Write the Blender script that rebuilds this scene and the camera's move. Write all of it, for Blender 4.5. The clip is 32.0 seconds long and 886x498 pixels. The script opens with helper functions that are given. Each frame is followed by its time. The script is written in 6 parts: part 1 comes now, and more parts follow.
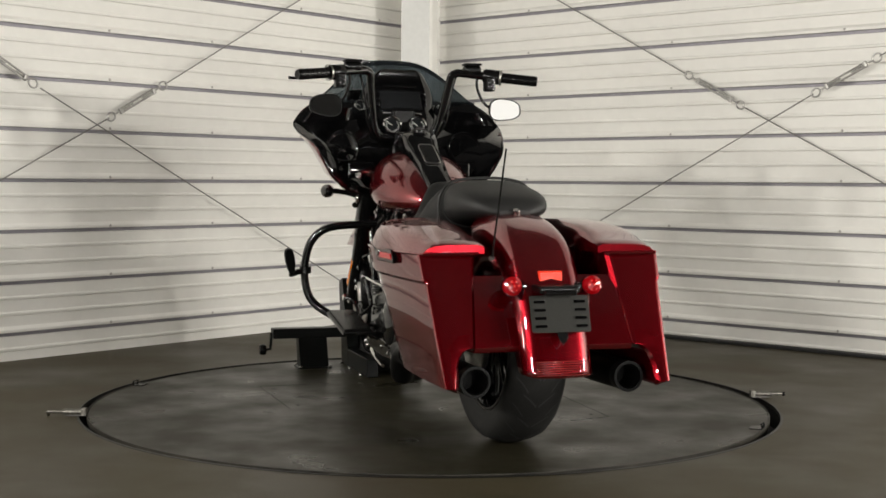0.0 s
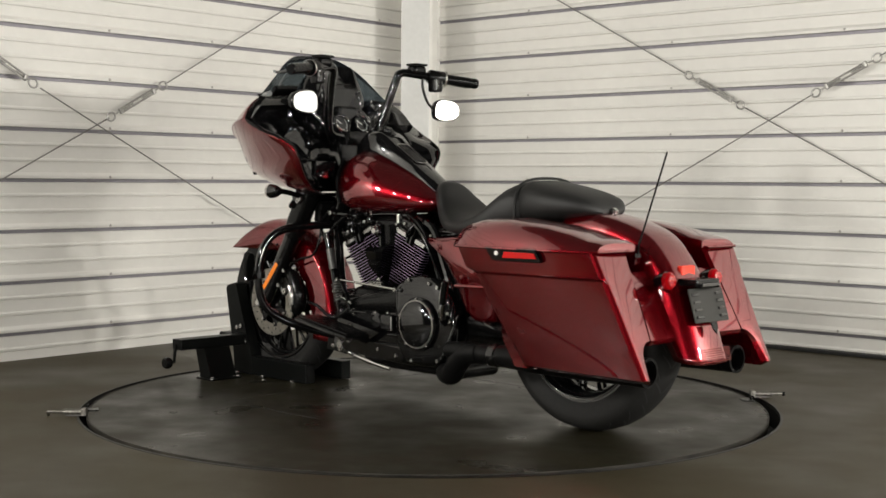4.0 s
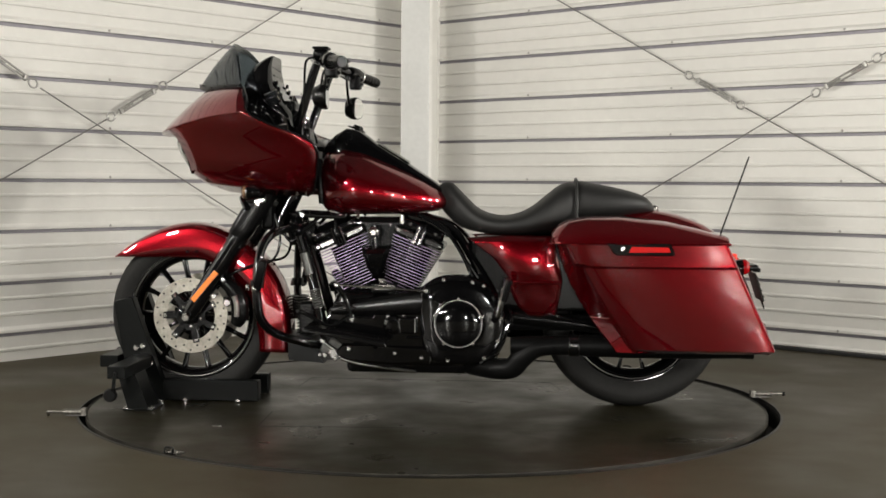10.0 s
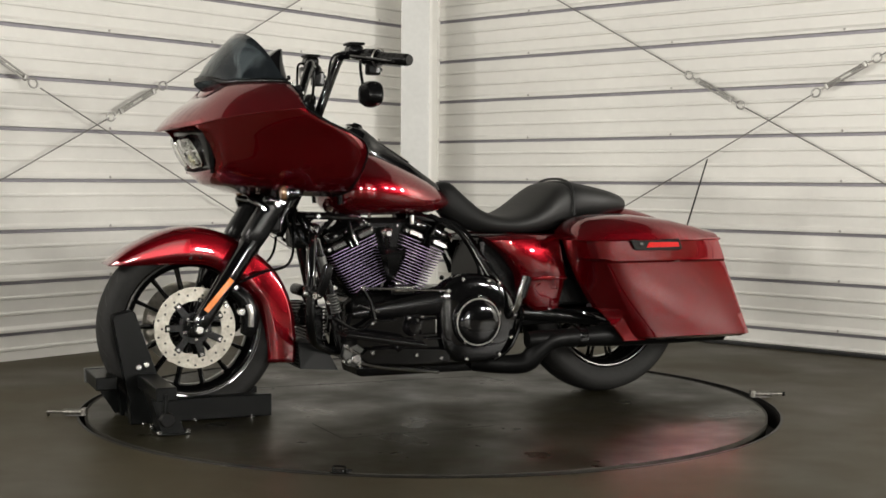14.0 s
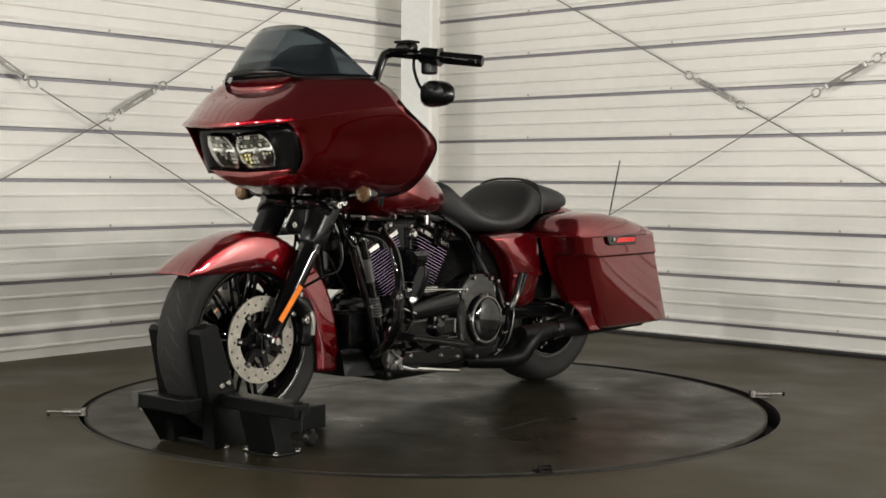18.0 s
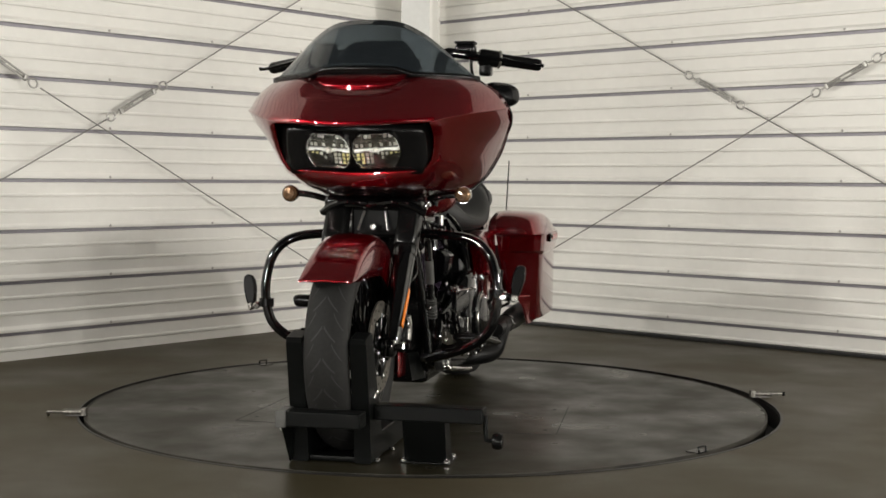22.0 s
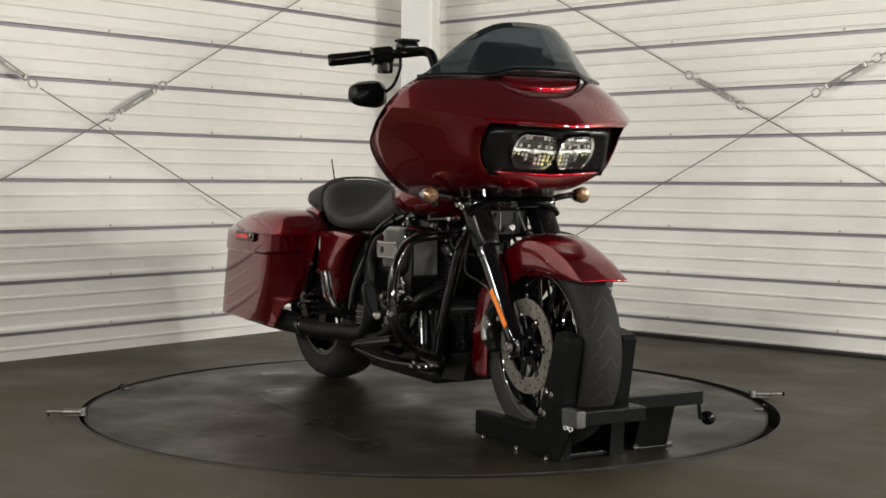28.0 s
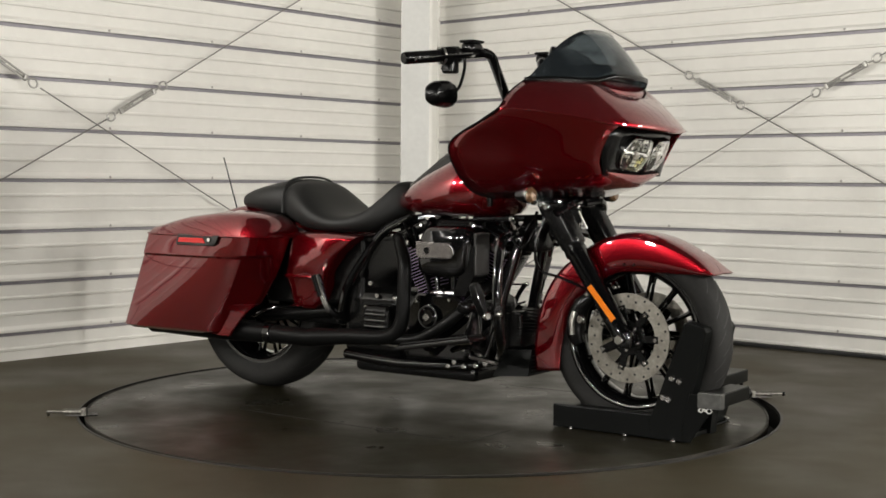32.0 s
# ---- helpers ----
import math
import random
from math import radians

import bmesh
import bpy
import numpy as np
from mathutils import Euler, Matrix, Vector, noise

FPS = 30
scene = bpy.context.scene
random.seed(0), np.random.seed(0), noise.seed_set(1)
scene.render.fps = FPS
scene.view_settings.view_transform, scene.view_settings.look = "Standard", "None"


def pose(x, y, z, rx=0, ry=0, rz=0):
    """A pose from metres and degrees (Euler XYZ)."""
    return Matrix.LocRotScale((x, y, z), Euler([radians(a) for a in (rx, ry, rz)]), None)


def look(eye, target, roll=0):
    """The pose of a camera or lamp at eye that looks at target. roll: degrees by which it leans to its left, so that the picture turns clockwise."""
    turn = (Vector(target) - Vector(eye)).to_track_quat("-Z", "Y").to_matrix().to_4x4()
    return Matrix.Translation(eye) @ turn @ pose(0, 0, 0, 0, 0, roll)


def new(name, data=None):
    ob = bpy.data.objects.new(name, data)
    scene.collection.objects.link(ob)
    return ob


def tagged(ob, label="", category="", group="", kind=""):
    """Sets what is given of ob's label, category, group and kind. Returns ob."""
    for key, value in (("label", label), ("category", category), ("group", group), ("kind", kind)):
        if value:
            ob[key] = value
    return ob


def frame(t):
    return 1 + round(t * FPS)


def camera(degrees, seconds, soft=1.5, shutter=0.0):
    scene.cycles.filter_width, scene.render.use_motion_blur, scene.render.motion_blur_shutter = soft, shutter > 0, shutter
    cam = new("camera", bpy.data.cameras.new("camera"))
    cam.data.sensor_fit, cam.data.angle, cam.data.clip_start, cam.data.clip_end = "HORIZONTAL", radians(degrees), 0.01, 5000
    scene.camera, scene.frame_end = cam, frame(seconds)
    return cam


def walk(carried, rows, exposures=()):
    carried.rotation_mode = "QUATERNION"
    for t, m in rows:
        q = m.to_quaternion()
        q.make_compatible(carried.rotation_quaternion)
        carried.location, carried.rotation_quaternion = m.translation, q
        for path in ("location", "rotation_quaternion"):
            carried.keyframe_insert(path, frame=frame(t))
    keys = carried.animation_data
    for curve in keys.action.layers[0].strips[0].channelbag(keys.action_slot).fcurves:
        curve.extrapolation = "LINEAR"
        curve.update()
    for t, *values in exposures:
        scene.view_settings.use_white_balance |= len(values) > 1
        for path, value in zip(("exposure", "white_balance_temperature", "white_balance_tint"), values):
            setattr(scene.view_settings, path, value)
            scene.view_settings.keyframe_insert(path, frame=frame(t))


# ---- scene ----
cam = camera(36.99, 32.0, soft=1.6)
YAW, PITCH = 0.010628, 0.051385
EYE_AT = Vector((0.0, -4.9128, 0.8253))
AIM = EYE_AT + Vector((math.sin(YAW) * math.cos(PITCH), math.cos(YAW) * math.cos(PITCH), -math.sin(PITCH)))
EYE = look(EYE_AT, AIM, 0.394)
walk(cam, [(0, EYE), (32, EYE)])

# ---------------------------------------------------------------- world and lamps
world = bpy.data.worlds.new("world")
world.use_nodes = True
world.node_tree.nodes["Background"].inputs[0].default_value = (0.9, 0.95, 1.0, 1)
world.node_tree.nodes["Background"].inputs[1].default_value = 0.05
scene.world = world
scene.view_settings.exposure = 0.0


def area_lamp(name, at, to, sx, sy, watts, colour):
    d = bpy.data.lights.new(name, "AREA")
    d.shape, d.size, d.size_y, d.energy, d.color = "RECTANGLE", sx, sy, watts, colour
    ob = new(name, d)
    ob.matrix_world = look(at, to)
    return ob


CEIL = 4.6
WHITE = (1.0, 0.965, 0.90)
# Unseen lamps added to light the scene; places, watts and stands are assumed.
ADDED_LAMPS = [(-3.3, -6.0, 0.60, 58, 0.24), (-2.4, -6.5, 0.60, 52, 0.24), (0.3, -6.6, 0.60, 24, 0.24), (2.4, -6.5, 0.60, 40, 0.24), (3.4, -6.0, 0.60, 45, 0.24),
          (-4.3, -2.2, 2.2, 76, 0.26), (-4.1, -3.7, 2.2, 62, 0.26), (-3.4, -5.3, 2.2, 58, 0.26), (4.6, -1.8, 1.5, 73, 0.26), (4.8, -2.8, 1.5, 68, 0.26), (4.7, -3.7, 1.5, 64, 0.26)]
# Added bright panel out of view, for mirrors and paint to reflect.
BRIGHT_PANEL_AT = Vector((2.868, -7.215, 0))
area_lamp("bright_panel_light", BRIGHT_PANEL_AT + Vector((-0.036, 0.031, 1.08)), BRIGHT_PANEL_AT + Vector((-0.758 * 4, 0.652 * 4, 1.08)), 1.7, 2.05, 12, WHITE)
for lx, ly, lz, watts, wide in ADDED_LAMPS:
    area_lamp("added_lamp_light", (lx - 0.003 * lx, ly + 0.012, lz), (lx * 0.2, 1.6, 0.9), wide, 0.26, watts * 1.06, WHITE)


# ---------------------------------------------------------------- materials
def material(name, base, rough=0.5, metal=0.0, coat=0.0, bump=0.0, scale=40.0, vary=0.12, stain=0.0, stain_scale=3.0,
             rough_vary=0.0, spec=0.5):
    """A principled material in object space: fine grain, broad stains, bump, and gloss that varies with the stains."""
    m = bpy.data.materials.new(name)
    m.use_nodes = True
    n, ln = m.node_tree.nodes, m.node_tree.links
    b = n["Principled BSDF"]
    b.inputs["Roughness"].default_value, b.inputs["Metallic"].default_value = rough, metal
    b.inputs["Coat Weight"].default_value, b.inputs["Coat Roughness"].default_value = coat, 0.03
    b.inputs["Coat IOR"].default_value = 1.85 if coat >= 1.0 else 1.5
    b.inputs["Specular IOR Level"].default_value = spec
    tc = n.new("ShaderNodeTexCoord")
    fine, broad = n.new("ShaderNodeTexNoise"), n.new("ShaderNodeTexNoise")
    fine.inputs["Scale"].default_value, fine.inputs["Detail"].default_value = scale, 6
    broad.inputs["Scale"].default_value, broad.inputs["Detail"].default_value = stain_scale, 4
    for t in (fine, broad):
        ln.new(tc.outputs["Object"], t.inputs["Vector"])
    ramp = n.new("ShaderNodeMapRange")
    ramp.inputs[1].default_value, ramp.inputs[2].default_value = 0.3, 0.7
    ramp.inputs[3].default_value, ramp.inputs[4].default_value = 1 - vary, 1 + vary
    ln.new(fine.outputs["Fac"], ramp.inputs[0])
    ramp2 = n.new("ShaderNodeMapRange")
    ramp2.inputs[1].default_value, ramp2.inputs[2].default_value = 0.35, 0.65
    ramp2.inputs[3].default_value, ramp2.inputs[4].default_value = 1 - stain, 1 + stain * 0.5
    ln.new(broad.outputs["Fac"], ramp2.inputs[0])
    mul = n.new("ShaderNodeMath")
    mul.operation = "MULTIPLY"
    ln.new(ramp.outputs[0], mul.inputs[0])
    ln.new(ramp2.outputs[0], mul.inputs[1])
    mix = n.new("ShaderNodeVectorMath")
    mix.operation = "SCALE"
    mix.inputs[0].default_value = base
    ln.new(mul.outputs[0], mix.inputs["Scale"])
    ln.new(mix.outputs[0], b.inputs["Base Color"])
    if rough_vary:
        rr = n.new("ShaderNodeMapRange")
        rr.inputs[1].default_value, rr.inputs[2].default_value = 0.35, 0.65
        rr.inputs[3].default_value, rr.inputs[4].default_value = max(0.02, rough - rough_vary), rough + rough_vary
        ln.new(broad.outputs["Fac"], rr.inputs[0])
        ln.new(rr.outputs[0], b.inputs["Roughness"])
    if bump:
        bp = n.new("ShaderNodeBump")
        bp.inputs["Strength"].default_value, bp.inputs["Distance"].default_value = 1.0, bump
        ln.new(fine.outputs["Fac"], bp.inputs["Height"])
        ln.new(bp.outputs[0], b.inputs["Normal"])
    return m


def glowing(name, colour, strength):
    m = material(name, colour, 0.3)
    b = m.node_tree.nodes["Principled BSDF"]
    b.inputs["Emission Color"].default_value, b.inputs["Emission Strength"].default_value = (*colour, 1), strength
    return m


def clear(name, colour, rough=0.02, ior=1.45, alpha=1.0):
    m = material(name, colour, rough, vary=0.0)
    b = m.node_tree.nodes["Principled BSDF"]
    b.inputs["Transmission Weight"].default_value, b.inputs["IOR"].default_value = alpha, ior
    return m


WALL = material("white_sheet_metal", (0.80, 0.785, 0.74), 0.42, vary=0.02, scale=18, stain=0.05, stain_scale=1.3, rough_vary=0.08)
SEAM_SHADE = material("seam_shade_grey", (0.28, 0.265, 0.29), 0.45, metal=0.2, vary=0.1)
SCREWM = material("dull_screw_head", (0.42, 0.40, 0.37), 0.45, metal=0.4, vary=0.1)
POST = material("white_painted_steel", (0.62, 0.62, 0.60), 0.4, vary=0.03, stain=0.05)
FLOOR = material("rubber_floor", (0.0520, 0.0435, 0.0245), 0.48, spec=0.20, vary=0.10, scale=180, stain=0.20, stain_scale=1.6, rough_vary=0.12, bump=0.0006)
DISC = material("turntable_deck", (0.0190, 0.0167, 0.0090), 0.38, spec=0.22, vary=0.12, scale=140, stain=0.22, stain_scale=3.2, rough_vary=0.13, bump=0.0005)
GAP = material("gap_and_shade_black", (0.012, 0.012, 0.012), 0.7)
DARKWALL = material("dark_grey_wall", (0.014, 0.014, 0.014), 0.8, vary=0.1, stain=0.1)
CEILM = material("grey_ceiling", (0.04, 0.04, 0.04), 0.9, vary=0.05)
GALV = material("galvanised_steel", (0.40, 0.39, 0.37), 0.42, metal=0.9, vary=0.15, scale=60)
LATCHM = material("dull_latch_steel", (0.20, 0.19, 0.17), 0.42, metal=0.9, vary=0.3, scale=80)
CABLE = material("steel_cable", (0.20, 0.19, 0.18), 0.5, metal=0.5, vary=0.2, scale=300)
RED = material("red_candy_paint", (0.195, 0.0008, 0.0054), 0.25, metal=0.82, coat=1.0, vary=0.10, scale=900, spec=0.2)
RIMM = material("worn_rim_metal", (0.009, 0.0085, 0.0075), 0.42, metal=0.3, vary=0.5, scale=25)
BLACK = material("gloss_black", (0.0022, 0.0022, 0.0024), 0.08, coat=0.4, vary=0.1)
SATIN = material("satin_black", (0.0036, 0.0036, 0.0036), 0.24, spec=0.22, vary=0.15, scale=200, bump=0.00005)
RUBBER = material("tyre_rubber", (0.0095, 0.0092, 0.0084), 0.72, spec=0.30, vary=0.2, scale=90, stain=0.2, stain_scale=9, bump=0.0003)
LEATHER = material("black_vinyl", (0.0125, 0.0125, 0.0120), 0.54, spec=0.4, vary=0.15, scale=420, bump=0.0004, stain=0.1)
CHROME = material("chrome", (0.75, 0.74, 0.72), 0.12, metal=1.0, vary=0.05)
STEEL = material("brushed_steel", (0.52, 0.50, 0.47), 0.30, metal=1.0, vary=0.2, scale=150)
CAST = material("black_cast_metal", (0.0032, 0.0032, 0.0032), 0.20, spec=0.26, vary=0.25, scale=120, bump=0.0002)
POWDER = material("black_powder_coat", (0.0030, 0.0034, 0.0032), 0.32, spec=0.12, vary=0.15, scale=260, bump=0.0003)
AMBER = material("amber_reflector", (0.80, 0.20, 0.008), 0.25, coat=0.5, vary=0.1, scale=300)
REDLENS = material("red_lens", (0.55, 0.012, 0.012), 0.15, coat=0.6, vary=0.1, scale=300)
BOLTM = material("bright_bolt", (0.55, 0.54, 0.52), 0.22, metal=1.0, vary=0.1)
EDGEM = material("worn_edge", (0.030, 0.027, 0.021), 0.5, metal=0.3, vary=0.6, scale=9)
BAREM = material("dull_bare_steel", (0.10, 0.10, 0.095), 0.42, metal=0.7, vary=0.2, scale=60)
HEATBLACK = material("heat_black", (0.0032, 0.0032, 0.0032), 0.40, spec=0.12, vary=0.2, scale=150)
# Violet glare is mixed into the colour of the bright machined edge.
FINEDGE = material("machined_fin_edge_glare", (0.40, 0.30, 0.47), 0.28, metal=0.85, vary=0.1)
RIMEDGE = material("dark_machined_rim", (0.07, 0.068, 0.065), 0.35, metal=0.9, vary=0.2)
PANEL_GLOW = glowing("added_panel_glow", (1.0, 0.96, 0.90), 0.7)
LAMPGLOW = glowing("lamp_diffuser", (1.0, 0.95, 0.86), 6.0)


# ---------------------------------------------------------------- mesh helpers
def finish(bm, angle=32, smooth=True):
    bmesh.ops.recalc_face_normals(bm, faces=bm.faces)
    for f in bm.faces:
        f.smooth = smooth
    lim = radians(angle)
    for e in bm.edges:
        if len(e.link_faces) == 2:
            turn = e.calc_face_angle(0)
            a, b = (f.calc_area() for f in e.link_faces)
            # a broad flat face keeps its own normal against a narrow bevel
            if turn > lim or (turn > 0.14 and max(a, b) > 6 * min(a, b)):
                e.smooth = False


def part(name, bm, mat, parent=None, label="", angle=32):
    """Links a bmesh as one mesh object, under a thing or a part."""
    finish(bm, angle)
    me = bpy.data.meshes.new(name)
    bm.to_mesh(me)
    bm.free()
    me.materials.append(mat)
    ob = new(name, me)
    if parent is not None:
        ob.parent = parent
    if label:
        ob["label"] = label
    return ob


def shared(name, me, parent, m=None):
    """A piece that shares its mesh with its like."""
    ob = new(name, me)
    ob.parent = parent
    if m is not None:
        ob.matrix_basis = m
    return ob


def mesh_of(name, bm, mat, angle=32):
    finish(bm, angle)
    me = bpy.data.meshes.new(name)
    bm.to_mesh(me)
    bm.free()
    me.materials.append(mat)
    return me


def box(lo, hi, bevel=0.0, seg=2, bm=None, m=None):
    bm = bm or bmesh.new()
    lo, hi = Vector(lo), Vector(hi)
    r = bmesh.ops.create_cube(bm, size=1.0, matrix=Matrix.Translation((lo + hi) / 2) @ Matrix.Diagonal((*(hi - lo), 1)))
    vs = r["verts"]
    if bevel:
        es = list({e for v in vs for e in v.link_edges})
        r = bmesh.ops.bevel(bm, geom=es, offset=bevel, segments=seg, profile=0.5, affect="EDGES", clamp_overlap=True)
        vs = list({v for f in r["faces"] for v in f.verts} | {v for v in vs if v.is_valid})
    if m is not None:
        bmesh.ops.transform(bm, matrix=m, verts=vs)
    return bm


def loft(rings, caps=True, close=True, bm=None):
    """Joins rings of points, all of one count, into a skin."""
    bm = bm or bmesh.new()
    vs = [[bm.verts.new(p) for p in r] for r in rings]
    k = len(rings[0])
    for a, b in zip(vs, vs[1:]):
        for i in range(k if close else k - 1):
            j = (i + 1) % k
            bm.faces.new((a[i], a[j], b[j], b[i]))
    if caps:
        bm.faces.new(vs[0])
        bm.faces.new(vs[-1])
    return bm


def smooth_path(pts, n=6):
    """A curve through the points."""
    pts = [Vector(p) for p in pts]
    if len(pts) < 3:
        return pts
    out = []
    for i in range(len(pts) - 1):
        p0, p1, p2, p3 = pts[max(i - 1, 0)], pts[i], pts[i + 1], pts[min(i + 2, len(pts) - 1)]
        for k in range(n):
            t = k / n
            out.append(0.5 * (2 * p1 + (p2 - p0) * t + (2 * p0 - 5 * p1 + 4 * p2 - p3) * t * t + (3 * p1 - p0 - 3 * p2 + p3) * t ** 3))
    return out + [pts[-1]]


def tube(pts, r, n=10, smooth=6, bm=None, squash=1.0):
    """A round bar along a path; r may be one radius or one for each point."""
    path = smooth_path(pts, smooth) if smooth else [Vector(p) for p in pts]
    k = len(path)
    if isinstance(r, (int, float)):
        rs = [r] * k
    else:
        rs = [float(v) for v in np.interp(np.linspace(0, 1, k), np.linspace(0, 1, len(r)), r)]
    rings, side = [], None
    for i, p in enumerate(path):
        d = (path[min(i + 1, k - 1)] - path[max(i - 1, 0)]).normalized()
        if side is None:
            side = d.orthogonal().normalized()
        side = (side - d * side.dot(d)).normalized()
        up = d.cross(side)
        rings.append([p + rs[i] * (math.cos(a) * side + squash * math.sin(a) * up) for a in (2 * math.pi * j / n for j in range(n))])
    return loft(rings, bm=bm)


def rod(a, b, r, n=16, bm=None):
    return tube([a, b], r, n, 0, bm)


def lathe(profile, at, axis, n=32, bm=None, closed=False):
    """Turns a profile of (radius, along) about an axis through at."""
    at, ax = Vector(at), Vector(axis).normalized()
    u = ax.orthogonal().normalized()
    v = ax.cross(u)
    rings = [[at + ax * h + max(r, 0.0004) * (math.cos(a) * u + math.sin(a) * v) for a in (2 * math.pi * i / n for i in range(n))] for r, h in profile]
    if closed:
        rings.append(rings[0])
        bm = loft(rings, caps=False, bm=bm)
        bmesh.ops.remove_doubles(bm, verts=bm.verts, dist=1e-6)
        return bm
    return loft(rings, bm=bm)


def plate(outline, thick, m, bevel=0.0, bm=None):
    """A flat outline in x, y, given a thickness along z, set by m."""
    bm = bm or bmesh.new()
    lo = [bm.verts.new(m @ Vector((x, y, -thick / 2))) for x, y in outline]
    hi = [bm.verts.new(m @ Vector((x, y, thick / 2))) for x, y in outline]
    k = len(lo)
    new_faces = [bm.faces.new(lo), bm.faces.new(hi)]
    for i in range(k):
        bm.faces.new((lo[i], lo[(i + 1) % k], hi[(i + 1) % k], hi[i]))
    if bevel:
        es = list({e for f in new_faces for e in f.edges})
        bmesh.ops.bevel(bm, geom=es, offset=bevel, segments=2, profile=0.5, affect="EDGES", clamp_overlap=True)
    return bm


def rounded(w, h, r, n=5):
    """A rectangle's outline with round corners, about its middle."""
    out = []
    for cx, cy, a0 in ((w / 2 - r, h / 2 - r, 0), (-w / 2 + r, h / 2 - r, 90), (-w / 2 + r, -h / 2 + r, 180), (w / 2 - r, -h / 2 + r, 270)):
        for i in range(n):
            a = radians(a0 + 90 * i / (n - 1))
            out.append((cx + r * math.cos(a), cy + r * math.sin(a)))
    return out


def thing(name, label, category, at=(0, 0, 0)):
    ob = new(name)
    ob.location = at
    ob.empty_display_size = 0.1
    return tagged(ob, label, category)


# ---------------------------------------------------------------- the hall
CORNER = Vector((0.016, 3.267, 0))
LDIR = Vector((-0.6524, -0.7579, 0))
RDIR = Vector((0.7369, -0.6760, 0))
FLOOR_Z, RIM, RIM_AT = 0.0, 1.268, Vector((0.0097, 0.0012, 0))
LEN = 9.0


def wall_matrix(d, inward):
    """x along the wall from the corner, y into the room, z up."""
    return Matrix.Translation(CORNER) @ Matrix(((d.x, inward.x, 0, 0), (d.y, inward.y, 0, 0), (0, 0, 1, 0), (0, 0, 0, 1)))


LIN = Vector((0.7579, -0.6524, 0))
RIN = Vector((-0.6760, -0.7369, 0))
WL, WR = wall_matrix(LDIR, LIN), wall_matrix(RDIR, RIN)


def panel_mesh(p, length):
    """One course of the cladding, p high: a recess coloured grey for the shadow gap and a lapped lip at its foot, and
    two narrow grooves, each below a low rib.
    """
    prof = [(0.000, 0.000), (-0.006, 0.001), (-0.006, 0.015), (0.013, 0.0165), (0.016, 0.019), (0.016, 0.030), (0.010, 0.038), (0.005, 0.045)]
    for f in (0.372, 0.681):
        z = f * p + 0.0075
        prof += [(0.005, z - 0.0024), (-0.006, z - 0.0020), (-0.006, z + 0.0016), (0.0085, z + 0.0020), (0.0095, z + 0.004), (0.0095, z + 0.011), (0.005, z + 0.017)]
    prof += [(0.005, p - 0.002), (0.000, p)]
    bm = bmesh.new()
    a = [bm.verts.new((0.0, y, z)) for y, z in prof]
    b = [bm.verts.new((length, y, z)) for y, z in prof]
    for i in range(len(prof) - 1):
        bm.faces.new((a[i], a[i + 1], b[i + 1], b[i]))
    finish(bm, 15)
    me = bpy.data.meshes.new("panel")
    bm.to_mesh(me)
    bm.free()
    me.materials.append(WALL)
    me.materials.append(SEAM_SHADE)
    # Faces of the foot recess take the grey that stands for its shade.
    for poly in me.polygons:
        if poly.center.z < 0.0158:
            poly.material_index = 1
    return me


def build_wall(name, m, label, pitch_x, x0, z0, pitch, length):
    back = part(name, box((-0.1, -0.12, 0), (length, -0.010, CEIL)), WALL)
    back.matrix_world = m
    tagged(back, label, "wall", kind="structure")
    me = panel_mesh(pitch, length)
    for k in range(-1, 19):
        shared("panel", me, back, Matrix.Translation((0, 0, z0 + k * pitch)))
    head = mesh_of("screw", lathe([(0.0065, 0.0), (0.0065, 0.002), (0.0035, 0.004), (0.0, 0.0045)], (0, 0, 0), (0, 1, 0), 8), SCREWM)
    for k in range(0, 9):
        for j in range(int(5.5 / pitch_x)):
            shared("screw", head, back, Matrix.Translation((x0 + j * pitch_x, 0.016, z0 + k * pitch + 0.0255)))
    return back


wall_left = build_wall("wall_left", WL, "white horizontally ribbed sheet-metal wall with lapped seams", 0.628, 0.50, 0.1115, 0.2318, 6.4)
wall_right = build_wall("wall_right", WR, "white horizontally ribbed sheet-metal wall with lapped seams", 0.96, 0.76, 0.0865, 0.2418, LEN)
# Added dark length out of view, so the paint mirrors no white there.
dark_end = part("unseen_dark_end", box((6.4, -0.12, 0), (LEN, -0.010, CEIL)), DARKWALL)
dark_end.matrix_world = WL
tagged(dark_end, "added dark grey length of wall out of view, for dark reflections", "wall", kind="structure")
corner_trim = part("trim", plate([(-0.02, -0.02), (0.060, 0.0), (0.060, 0.022), (0.022, 0.030), (0.0, 0.060), (-0.02, 0.060)], CEIL, Matrix.Translation((0, 0, CEIL / 2)), 0.0), WALL)
corner_trim.matrix_world = WR
tagged(corner_trim, "white sheet-metal trim in the corner of the walls", "trim", kind="structure")
# Black strip stands for the dark shadow on the floor by this wall.
foot_shade_r = part("baseboard", box((0.0, 0.002, 0.0), (LEN, 0.055, 0.016), 0.003), GAP)
foot_shade_r.matrix_world = WR
tagged(foot_shade_r, "black strip standing for the shadow along the foot of the wall", "baseboard", kind="structure")

FAR = CORNER + LDIR * LEN + RDIR * LEN
